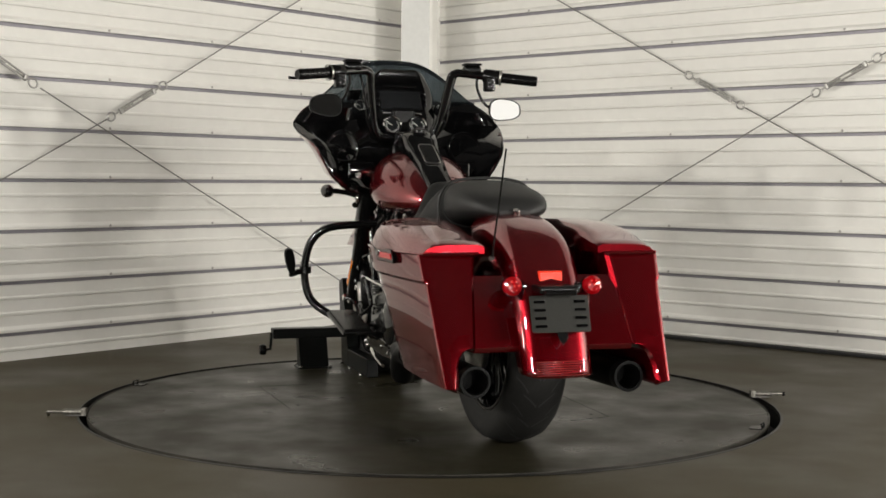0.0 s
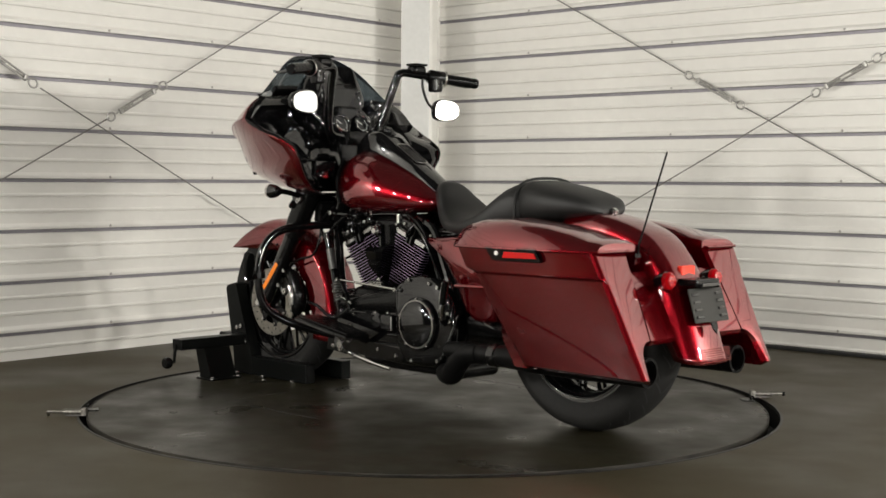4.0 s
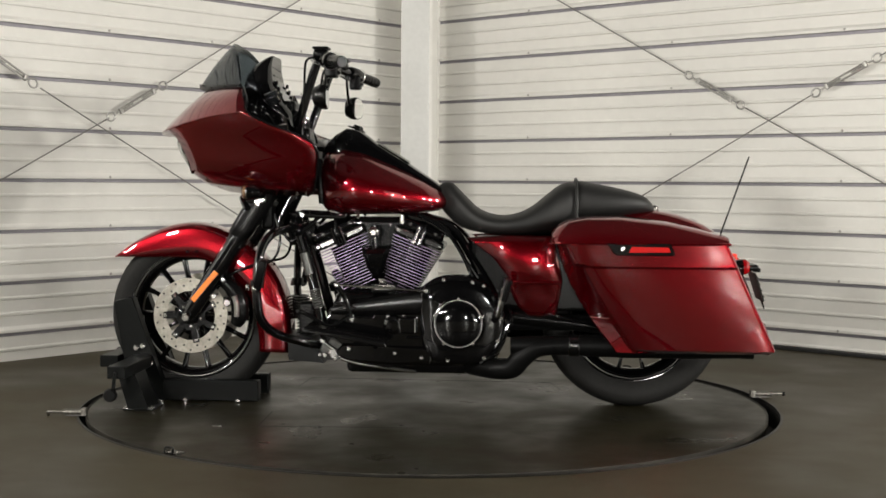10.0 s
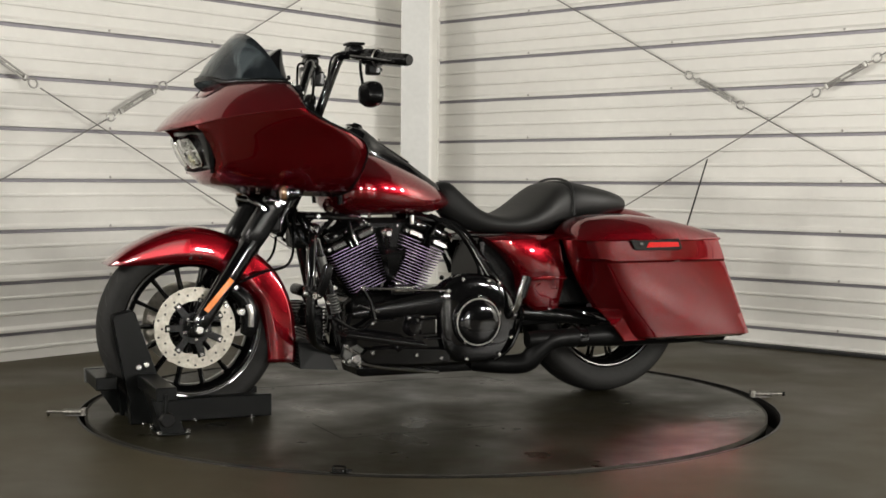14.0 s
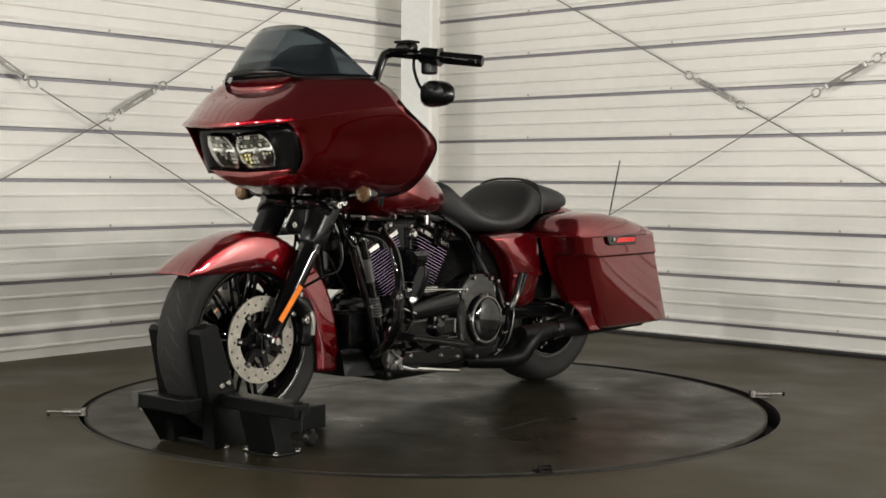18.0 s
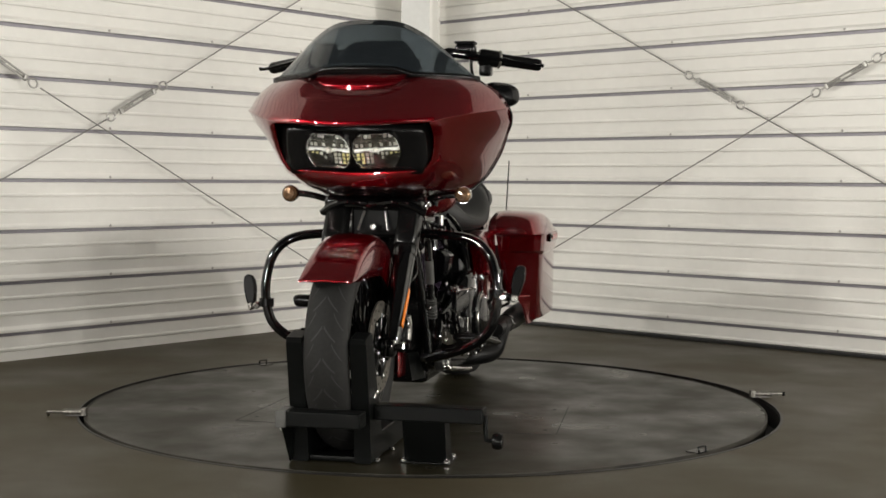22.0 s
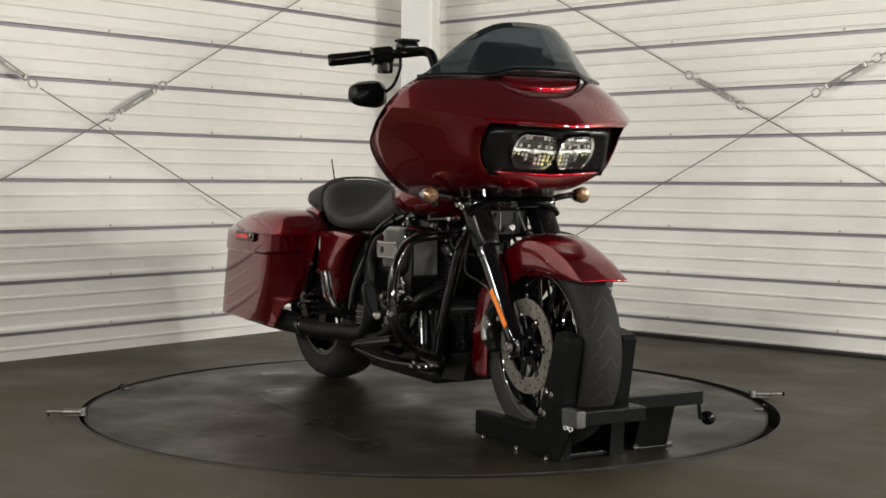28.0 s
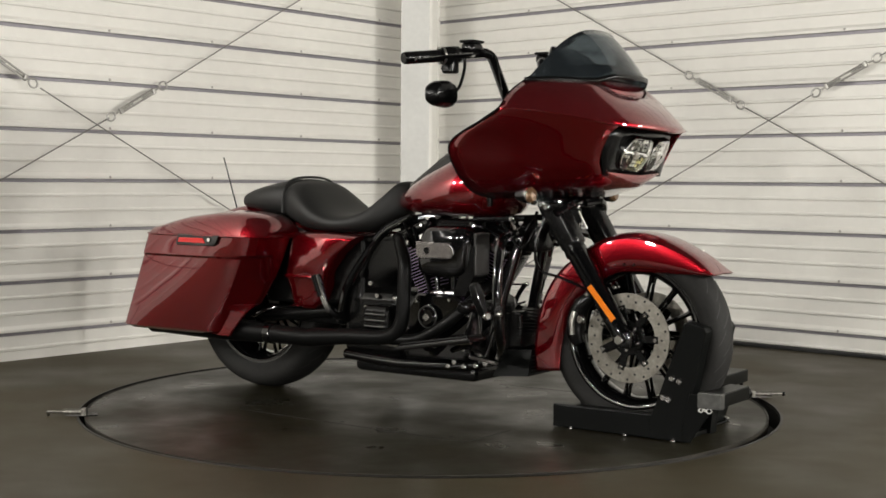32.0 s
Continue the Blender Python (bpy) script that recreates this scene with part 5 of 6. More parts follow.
# ---- side covers, exhaust, boards, guards
def flank(s):
    ol = [(-0.150, 0.622), (-0.30, 0.632), (-0.458, 0.630), (-0.478, 0.55), (-0.494, 0.470), (-0.482, 0.40), (-0.472, 0.345), (-0.42, 0.338), (-0.375, 0.340), (-0.335, 0.372), (-0.312, 0.42), (-0.295, 0.485), (-0.24, 0.555)]
    cx, cz = -0.39, 0.49
    rings = []
    for f, y in ((1.0, 0.150), (1.0, 0.188), (0.96, 0.200), (0.85, 0.208), (0.5, 0.214), (0.1, 0.216)):
        rings.append([(cx + (x - cx) * f, s * (y - 0.012 * max(0, (0.47 - z)) / 0.13 - (0.010 if z < 0.47 and f > 0.3 else 0)), cz + (z - cz) * f) for x, z in ol])
    cov = part("side_cover", loft(rings), RED, bike, "deep red side cover", 40)
    part("cover_ridge", tube([(-0.305, s * 0.203, 0.462), (-0.39, s * 0.212, 0.464), (-0.487, s * 0.204, 0.466)], 0.007, 8, 4), RED, cov)
    # muffler
    my = 0.238
    mf = part("muffler", lathe([(0.0, 0.0), (0.029, 0.0), (0.0325, 0.03), (0.034, 0.10), (0.035, 0.22), (0.038, 0.27), (0.044, 0.40), (0.046, 0.60), (0.044, 0.80), (0.041, 0.84), (0.034, 0.845), (0.033, 0.75), (0.0, 0.75)], (-0.31, s * my, 0.243), (-1, 0, 0.012), 28), HEATBLACK, bike, "matt black muffler")
    part("muffler_band", lathe([(0.035, 0.205), (0.0395, 0.210), (0.0395, 0.238), (0.036, 0.243)], (-0.31, s * my, 0.243), (-1, 0, 0.012), 28, closed=True), BLACK, mf)
    part("muffler_tip", lathe([(0.0405, 0.80), (0.045, 0.81), (0.046, 0.850), (0.038, 0.850), (0.034, 0.80)], (-0.31, s * my, 0.243), (-1, 0, 0.012), 28, closed=True), HEATBLACK, mf)
    if s > 0:
        part("exhaust_pipe", tube([(-0.16, 0.10, 0.150), (-0.25, 0.19, 0.150), (-0.315, 0.225, 0.160), (-0.35, 0.238, 0.200), (-0.40, 0.243, 0.236), (-0.46, 0.243, 0.245)], [0.034, 0.036, 0.038, 0.038, 0.036, 0.034], 16, 5), HEATBLACK, mf)
    else:
        part("exhaust_pipe", tube([(-0.02, -0.13, 0.62), (0.035, -0.19, 0.60), (0.085, -0.232, 0.535), (0.091, -0.242, 0.44), (0.088, -0.245, 0.35), (0.062, -0.247, 0.292), (0.0, -0.247, 0.270), (-0.15, -0.246, 0.262), (-0.33, -0.243, 0.246)], [0.018, 0.021, 0.024, 0.025, 0.025, 0.026, 0.027, 0.029, 0.036], 18, 6), HEATBLACK, mf)
        part("exhaust_header", tube([(0.37, -0.10, 0.47), (0.35, -0.17, 0.43), (0.27, -0.215, 0.345), (0.15, -0.235, 0.275), (0.03, -0.24, 0.265)], [0.017, 0.019, 0.020, 0.020, 0.020], 16, 6), HEATBLACK, mf)
    # floorboard
    m = Matrix.Translation((0.275, s * 0.275, 0.276)) @ pose(0, 0, 0, 0, -9.5, 0)
    fb = part("floorboard", box((-0.150, -0.058, -0.012), (0.150, 0.058, 0.006), 0.006, m=m), SATIN, bike, "black rider floorboard")
    part("board_pad", box((-0.143, -0.050, 0.0055), (0.143, 0.050, 0.013), 0.004, m=m), SATIN, fb)
    part("board_edge", box((-0.152, s * 0.0575 - 0.002, -0.008), (0.152, s * 0.0575 + 0.002, 0.0), 0.001, m=m), BLACK, fb)
    part("board_bracket", tube([(0.36, s * 0.14, 0.235), (0.36, s * 0.23, 0.262)], 0.012, 8, 0), SATIN, fb)
    part("board_bracket", tube([(0.18, s * 0.14, 0.205), (0.18, s * 0.23, 0.245)], 0.012, 8, 0), SATIN, fb)
    # engine guard and highway peg
    gd = part("engine_guard", tube([(0.465, s * 0.06, 0.652), (0.50, s * 0.17, 0.648), (0.535, s * 0.30, 0.634), (0.560, s * 0.365, 0.585), (0.570, s * 0.392, 0.50), (0.572, s * 0.392, 0.41), (0.562, s * 0.365, 0.335), (0.525, s * 0.29, 0.278), (0.44, s * 0.17, 0.232), (0.37, s * 0.10, 0.215)], 0.0160, 16, 7), BLACK, bike, "gloss black tubular engine guard")
    pz = 0.447 if s > 0 else 0.398
    part("peg_clamp", lathe([(0.0, -0.014), (0.024, -0.014), (0.024, 0.014), (0.0, 0.014)], (0.571, s * 0.392, pz + 0.015), (0, 0, 1), 16), SATIN, gd)
    part("peg_arm", rod((0.571, s * 0.40, pz + 0.012), (0.555, s * 0.446, pz), 0.011, 12), SATIN, gd)
    bolt(gd, (0.566, s * 0.447, pz), (0.85, s * 0.5, 0), 1.8)
    mm = Matrix.Translation((0.545, s * 0.458, pz + 0.052)) @ pose(0, 0, 0, s * -8, -14, 0)
    tear = [(0.004, 0.056), (-0.010, 0.050), (-0.017, 0.030), (-0.019, 0.0), (-0.015, -0.035), (-0.008, -0.054), (0.006, -0.055), (0.014, -0.035), (0.020, 0.0), (0.021, 0.030), (0.016, 0.050)]
    mp = mm @ Matrix(((0, 0, 1, 0), (s, 0, 0, 0), (0, 1, 0, 0), (0, 0, 0, 1)))
    peg = part("highway_peg", plate(tear, 0.024, mp, 0.005), HEATBLACK, gd, "folded black highway peg")
    for e in (0.0115, -0.0115):
        part("peg_edge", tube([mp @ Vector((x * 0.90, y * 0.94, e)) for x, y in tear + tear[:1]], 0.0014, 6, 2), BLACK, peg)
    bolt(gd, (0.594, s * 0.418, pz + 0.006), (1, 0, 0), 1.6)
    if s < 0:
        cp = part("brake_pedal_pad", tube([(0.400, -0.238, 0.404), (0.400, -0.25, 0.405), (0.402, -0.335, 0.406), (0.402, -0.350, 0.405)], [0.014, 0.022, 0.022, 0.012], 14, 3), SATIN, bike, "black rubber brake pedal pad")
        part("pedal_arm", tube([(0.40, -0.252, 0.405), (0.375, -0.245, 0.345), (0.33, -0.22, 0.27), (0.25, -0.17, 0.235)], 0.010, 8, 4), BLACK, cp)
    # passenger peg, folded up
    pg = part("passenger_peg", tube([(-0.262, s * 0.222, 0.345), (-0.272, s * 0.238, 0.385), (-0.300, s * 0.246, 0.478)], [0.011, 0.013, 0.014], 10, 3), CHROME, bike, "chrome folded passenger peg")
    part("peg_pad", tube([(-0.284, s * 0.250, 0.40), (-0.308, s * 0.258, 0.478)], 0.011, 10, 0), SATIN, pg)
    part("peg_bracket", tube([(-0.24, s * 0.13, 0.31), (-0.25, s * 0.20, 0.33), (-0.262, s * 0.222, 0.352)], 0.013, 8, 3), SATIN, pg)
    # frame tubes, saddlebag guard, swingarm
    part("down_tube", tube([(0.500, s * 0.05, 0.70), (0.468, s * 0.085, 0.62), (0.40, s * 0.115, 0.36), (0.365, s * 0.12, 0.23), (0.30, s * 0.122, 0.185), (0.0, s * 0.125, 0.165), (-0.26, s * 0.125, 0.18)], 0.019, 12, 5), BLACK, bike, "black frame down tube")
    part("seat_rail", tube([(0.10, s * 0.06, 0.70), (-0.08, s * 0.10, 0.655), (-0.17, s * 0.13, 0.54), (-0.24, s * 0.15, 0.42), (-0.27, s * 0.15, 0.30)], 0.017, 10, 5), BLACK, bike, "black frame rail")
    part("swingarm", box((-0.77, s * 0.118 - 0.018, 0.285), (-0.24, s * 0.118 + 0.018, 0.345), 0.010), SATIN, bike, "black swingarm")
    part("shock_absorber", rod((-0.32, s * 0.135, 0.335), (-0.66, s * 0.14, 0.300), 0.026, 16), SATIN, bike)
    part("bag_support", tube([(-0.42, s * 0.16, 0.345), (-0.48, s * 0.24, 0.348), (-0.56, s * 0.25, 0.330), (-0.66, s * 0.20, 0.30)], 0.006, 8, 5), BLACK, bike, "black saddlebag support bar")
    part("wiring_loom", tube([(0.03, s * 0.115, 0.70), (-0.06, s * 0.135, 0.655), (-0.13, s * 0.145, 0.56), (-0.17, s * 0.15, 0.47)], 0.008, 8, 5), SATIN, bike)
    part("wiring_loom", tube([(0.02, s * 0.125, 0.69), (-0.08, s * 0.150, 0.63), (-0.15, s * 0.155, 0.53), (-0.21, s * 0.15, 0.44)], 0.006, 8, 5), BLACK, bike)


both(flank)
for s in (1, -1):
    part("bag_bracket", box((-0.62, s * 0.150 - 0.020, 0.36), (-0.44, s * 0.150 + 0.020, 0.61), 0.012), SATIN, bike)
part("under_tail", box((-1.05, -0.10, 0.40), (-0.80, 0.10, 0.60), 0.02), SATIN, bike)
part("battery_box", box((-0.42, -0.14, 0.36), (-0.16, 0.14, 0.62), 0.02), SATIN, bike)

# ---- engine
case = part("crankcase", box((-0.02, -0.135, 0.165), (0.345, 0.135, 0.425), 0.045, 3), CAST, bike, "black cast crankcase")
part("transmission", box((-0.27, -0.14, 0.17), (0.0, 0.14, 0.43), 0.04, 3), CAST, bike, "black gearbox housing")
part("oil_pan", box((-0.24, -0.10, 0.115), (0.30, 0.10, 0.175), 0.02), CAST, bike)
FINBM = plate(rounded(1.0, 0.186, 0.060, 6), 0.0019, Matrix.Identity(4))
finish(FINBM, 30)
FIN = bpy.data.meshes.new("fin")
FINBM.to_mesh(FIN)
FINBM.free()
FIN.materials.append(CAST)
FIN.materials.append(FINEDGE)
for poly in FIN.polygons:
    if abs(poly.normal.y) > 0.55:
        poly.material_index = 1


POLISH = material("polished_alloy", (0.42, 0.41, 0.40), 0.22, metal=0.95, vary=0.15, scale=60)


def cylinder(base, ax, length, w0, w1, n):
    base, ax = Vector(base), Vector(ax).normalized()
    sd = Vector((ax.z, 0, -ax.x))
    m = Matrix(((sd.x, 0, ax.x, base.x), (sd.y, 1, ax.y, base.y), (sd.z, 0, ax.z, base.z), (0, 0, 0, 1)))
    cy = part("cylinder", lathe([(0.0, -0.04), (0.060, -0.04), (0.060, length), (0.0, length)], base, ax, 28), CAST, bike, "black finned engine cylinder")
    for k in range(n):
        t = k / (n - 1)
        w = w0 + (w1 - w0) * t
        shared("fin", FIN, cy, m @ Matrix.Translation((0, 0, length * t)) @ Matrix.Diagonal((w, 1, 1, 1)))
    hm = m @ Matrix.Translation((0, 0, length + 0.008))
    hd = part("cylinder_head", box((-w1 * 0.50, -0.088, 0.0), (w1 * 0.50, 0.088, 0.030), 0.010, m=hm), CAST, bike, "black cylinder head")
    rk = part("rocker_cover", box((-w1 * 0.44, -0.098, 0.028), (w1 * 0.44, 0.098, 0.070), 0.016, 3, m=hm), BLACK, bike, "gloss black rocker cover")
    part("rocker_top", box((-w1 * 0.34, -0.080, 0.066), (w1 * 0.34, 0.080, 0.086), 0.010, m=hm), BLACK, rk)
    for s in (1, -1):
        for f in (-0.28, 0.24):
            part("rocker_block", loft([[hm @ Vector((f * w1 + x, s * y, z)) for x, y, z in ((-0.026, 0.085, 0.006), (0.026, 0.085, 0.006), (0.026, 0.104, 0.006), (-0.026, 0.104, 0.006))],
                                       [hm @ Vector((f * w1 + x, s * y, z)) for x, y, z in ((-0.025, 0.085, 0.020), (0.025, 0.085, 0.020), (0.025, 0.101, 0.020), (-0.025, 0.101, 0.020))],
                                       [hm @ Vector((f * w1 + x, s * y, z)) for x, y, z in ((-0.020, 0.085, 0.027), (0.020, 0.085, 0.027), (0.020, 0.095, 0.026), (-0.020, 0.095, 0.026))]]), POLISH, rk, "polished head block")
            part("rocker_stand", rod(hm @ Vector((f * w1 * 0.2, s * 0.102, -0.01)), hm @ Vector((f * w1 * 0.2, s * 0.098, 0.055)), 0.010, 10), BLACK, rk)
            bolt(rk, hm @ Vector((f * w1, s * 0.099, 0.050)), (0, s, 0.2), 1.0)
            bolt(rk, hm @ Vector((f * w1 * 1.7, s * 0.095, 0.062)), (0, s, 0.4), 0.9)
        bolt(hd, hm @ Vector((-w1 * 0.42, s * 0.089, 0.014)), (0, s, 0), 1.1)
        bolt(hd, hm @ Vector((w1 * 0.42, s * 0.089, 0.014)), (0, s, 0), 1.1)
        part("spark_plug_lead", tube([hm @ Vector((0.0, s * 0.09, 0.014)), hm @ Vector((0.0, s * 0.125, 0.03)), hm @ Vector((-0.02, s * 0.10, 0.095))], 0.006, 8, 4), SATIN, hd)
    return cy


cylinder((0.250, 0, 0.438), (0.405, 0, 0.914), 0.168, 0.138, 0.205, 16)
cylinder((0.104, 0, 0.438), (-0.370, 0, 0.929), 0.168, 0.128, 0.195, 16)
for bx_, bz_ in ((0.373, 0.301), (0.321, 0.203), (0.384, 0.190), (0.289, 0.184), (0.263, 0.329), (0.135, 0.332)):
    bolt(bike, (bx_, 0.178, bz_), (0, 1, 0), 1.1)
horn = part("horn_cover", loft([[(0.238, 0.085, 0.585), (0.132, 0.085, 0.585), (0.132, 0.135, 0.580), (0.150, 0.150, 0.575), (0.220, 0.150, 0.575), (0.238, 0.135, 0.580)],
                                [(0.236, 0.085, 0.56), (0.134, 0.085, 0.56), (0.136, 0.150, 0.56), (0.155, 0.165, 0.56), (0.215, 0.165, 0.56), (0.234, 0.150, 0.56)],
                                [(0.215, 0.085, 0.50), (0.155, 0.085, 0.50), (0.156, 0.140, 0.50), (0.168, 0.152, 0.50), (0.204, 0.152, 0.50), (0.214, 0.140, 0.50)],
                                [(0.200, 0.085, 0.465), (0.170, 0.085, 0.465), (0.171, 0.115, 0.465), (0.178, 0.122, 0.465), (0.192, 0.122, 0.465), (0.199, 0.115, 0.465)]]), BLACK, bike, "gloss black horn cover")
part("horn_knob", lathe([(0.0, 0.022), (0.010, 0.022), (0.013, 0.017), (0.019, 0.012), (0.021, 0.0)], (0.197, 0.118, 0.636), (0, 1, 0), 22), BOLTM, horn, "chrome horn nut")
part("horn_stay", rod((0.197, 0.10, 0.66), (0.19, 0.10, 0.57), 0.013, 10), BLACK, horn)
part("intake_manifold", box((0.085, -0.070, 0.46), (0.270, 0.070, 0.690), 0.020), SATIN, bike, "black intake between the cylinders")
for x, z in ((0.140, 0.662), (0.252, 0.668), (0.235, 0.600)):
    bolt(bike, (x, 0.0705, z), (0, 1, 0), 0.8)
part("fuel_valve", rod((0.095, 0.105, 0.700), (0.095, 0.105, 0.668), 0.007, 12), STEEL, bike)

mxz = Matrix(((1, 0, 0, 0), (0, 0, 1, 0), (0, 1, 0, 0), (0, 0, 0, 1)))
# the chain case: a low base, a hump round the clutch, a tapered nose and a foot rail
pol = [(0.372, 0.300), (0.355, 0.352), (0.302, 0.372), (0.15, 0.402), (0.007, 0.432), (-0.055, 0.468), (-0.10, 0.480), (-0.186, 0.468), (-0.250, 0.425), (-0.286, 0.37), (-0.294, 0.30), (-0.280, 0.235), (-0.225, 0.172), (-0.15, 0.164), (0.10, 0.168), (0.281, 0.174), (0.340, 0.20), (0.370, 0.25)]
prim = part("primary_cover", plate(pol, 0.040, Matrix.Translation((0, 0.148, 0)) @ mxz, 0.010), BLACK, bike, "gloss black primary cover", 40)
hump = [(0.022, 0.434), (-0.012, 0.462), (-0.055, 0.482), (-0.10, 0.488), (-0.15, 0.485), (-0.195, 0.472), (-0.238, 0.446), (-0.270, 0.410), (-0.290, 0.365), (-0.298, 0.310), (-0.292, 0.255), (-0.268, 0.208), (-0.225, 0.174), (-0.15, 0.161), (-0.06, 0.165), (-0.012, 0.190), (0.012, 0.240), (0.020, 0.32)]
hump = smooth_path([(x, 0, z) for x, z in hump + hump[:1]], 3)[:-1]
hump_rings = []
for f, y in ((1.0, 0.140), (1.0, 0.176), (0.985, 0.186), (0.95, 0.193), (0.88, 0.198), (0.70, 0.201), (0.30, 0.203)):
    hump_rings.append([(-0.135 + (p.x + 0.135) * f, y, 0.322 + (p.z - 0.322) * f) for p in hump])
part("clutch_hump", loft(hump_rings), BLACK, prim, "", 50)
rows = []
for k in range(11):
    f = k / 10
    x = 0.345 - 0.375 * f
    zc, hz, dy = 0.352 + 0.040 * f, 0.016 + 0.036 * f ** 0.8, 0.020 + 0.022 * f
    rows.append([(x, 0.155 + dy * max(0.0, math.cos(a)) ** 0.55, zc + hz * math.copysign(abs(math.sin(a)) ** 0.8, math.sin(a))) for a in (radians(-90 + 180 * q / 12) for q in range(13))])
part("primary_nose", grid(rows), CAST, prim, "tapered black nose of the primary cover", 60)
part("foot_rail", plate([(0.335, 0.200), (0.30, 0.232), (0.20, 0.226), (0.0, 0.222), (-0.03, 0.20), (-0.02, 0.166), (0.12, 0.166), (0.29, 0.172)], 0.040, Matrix.Translation((0, 0.170, 0)) @ mxz, 0.007), BLACK, prim, "", 40)
part("primary_boss", lathe([(0.0, 0.030), (0.022, 0.029), (0.032, 0.022), (0.036, 0.010), (0.037, 0.0)], (0.118, 0.166, 0.302), (0, 1, 0), 26), BLACK, prim)
part("primary_block", box((0.030, 0.150, 0.272), (0.098, 0.194, 0.332), 0.008, 3), BLACK, prim)
part("block_edge", rod((0.036, 0.1945, 0.278), (0.036, 0.1945, 0.326), 0.0016, 6), STEEL, prim)
for x0, x1, z in ((0.070, -0.020, 0.258), (0.272, 0.185, 0.330), (0.265, 0.205, 0.232)):
    part("case_rib", box((min(x0, x1), 0.160, z - 0.005), (max(x0, x1), 0.186, z + 0.004), 0.003), BLACK, prim)
part("linkage_rod", rod((0.330, 0.190, 0.385), (0.255, 0.195, 0.360), 0.0045, 8), BOLTM, prim)
derby = part("derby_cover", lathe([(0.0, 0.050), (0.030, 0.0492), (0.056, 0.046), (0.072, 0.042), (0.080, 0.037), (0.0825, 0.030), (0.090, 0.029), (0.0955, 0.024), (0.097, 0.012), (0.097, 0.0)], (-0.122, 0.188, 0.314), (0, 1, 0), 40), BLACK, bike, "round gloss black derby cover")
part("derby_ring", lathe([(0.0815, 0.030), (0.0835, 0.0335), (0.0855, 0.0335), (0.087, 0.030)], (-0.122, 0.188, 0.314), (0, 1, 0), 48, closed=True), STEEL, derby)
for k in range(5):
    a = radians(18 + 72 * k)
    bolt(derby, (-0.122 + 0.0905 * math.cos(a), 0.2165, 0.314 + 0.0905 * math.sin(a)), (0, 1, 0), 0.75)
for x, y, z in ((-0.067, 0.2, 0.470), (-0.171, 0.2, 0.462), (-0.212, 0.2, 0.450), (-0.268, 0.2, 0.361), (-0.276, 0.2, 0.334), (-0.262, 0.2, 0.252), (-0.215, 0.2, 0.190), (-0.083, 0.2, 0.178),
                (0.013, 0.189, 0.186), (0.110, 0.189, 0.200), (0.277, 0.189, 0.215), (0.080, 0.168, 0.338), (0.267, 0.168, 0.342), (0.271, 0.168, 0.318), (0.290, 0.168, 0.270), (0.340, 0.168, 0.235)):
    bolt(prim, (x, y, z), (0, 1, 0), 1.0)
for x, z, k in ((0.425, 0.394, 1.2), (0.203, 0.384, 1.1), (0.163, 0.455, 1.2)):
    bolt(case, (x, 0.137, z), (0, 1, 0), k)
part("case_plate", plate(rounded(0.080, 0.018, 0.0085), 0.006, Matrix.Translation((0.150, 0.172, 0.438)) @ mxz, 0.001), BOLTM, case, "bright oval case plate")
part("case_boss", box((0.105, 0.12, 0.415), (0.20, 0.169, 0.452), 0.008), BLACK, case)
part("shift_rod", rod((0.321, 0.205, 0.448), (-0.004, 0.205, 0.430), 0.0045, 10), CHROME, bike, "chrome shift rod")
part("shift_arm", tube([(0.321, 0.20, 0.448), (0.29, 0.195, 0.40), (0.272, 0.19, 0.34)], 0.009, 10, 3), BLACK, bike)
for x, z in ((0.321, 0.448), (-0.004, 0.430)):
    bolt(bike, (x, 0.210, z), (0, 1, 0), 1.2)
part("shift_pedal", tube([(0.272, 0.19, 0.34), (0.34, 0.215, 0.30), (0.43, 0.225, 0.345), (0.455, 0.25, 0.355)], 0.007, 8, 4), SATIN, bike)
part("side_stand", tube([(0.33, 0.16, 0.190), (0.27, 0.185, 0.170), (0.15, 0.20, 0.152), (0.03, 0.205, 0.137)], [0.013, 0.009, 0.008, 0.007], 10, 4), CHROME, bike, "chrome folded side stand")
bracket = part("stand_bracket", plate([(0.385, 0.205), (0.372, 0.245), (0.335, 0.250), (0.302, 0.225), (0.300, 0.188), (0.330, 0.168), (0.362, 0.172)], 0.030, Matrix.Translation((0, 0.160, 0)) @ mxz, 0.005), BAREM, bike, "bare metal side-stand bracket")
part("stand_pivot", lathe([(0.0, 0.016), (0.014, 0.016), (0.019, 0.012), (0.021, 0.0)], (0.335, 0.174, 0.196), (0, 1, 0), 20), POLISH, bracket)
part("stand_spring", rod((0.372, 0.182, 0.238), (0.318, 0.182, 0.205), 0.007, 10), CHROME, bracket)
for x, z in ((0.365, 0.190), (0.375, 0.243), (0.328, 0.178)):
    bolt(bike, (x, 0.188, z), (0, 1, 0), 1.2)
part("starter_rod", tube([(-0.29, 0.16, 0.37), (-0.31, 0.20, 0.34), (-0.26, 0.21, 0.22), (-0.20, 0.19, 0.17)], 0.007, 8, 4), BLACK, bike)
part("engine_mount_strut", rod((0.470, 0.140, 0.62), (0.385, 0.140, 0.325), 0.0125, 14), BLACK, bike, "gloss black engine mount strut")
part("strut_sleeve", rod((0.452, 0.140, 0.558), (0.430, 0.140, 0.480), 0.0150, 14), BAREM, bike, "dull metal strut sleeve")
bm = bmesh.new()
for k in range(7):
    lathe([(0.012, 0.0), (0.0185, 0.002), (0.0185, 0.006), (0.012, 0.008)], (0.412 - 0.0029 * k, 0.140, 0.418 - 0.010 * k), (0.277, 0, 0.961), 16, bm, True)
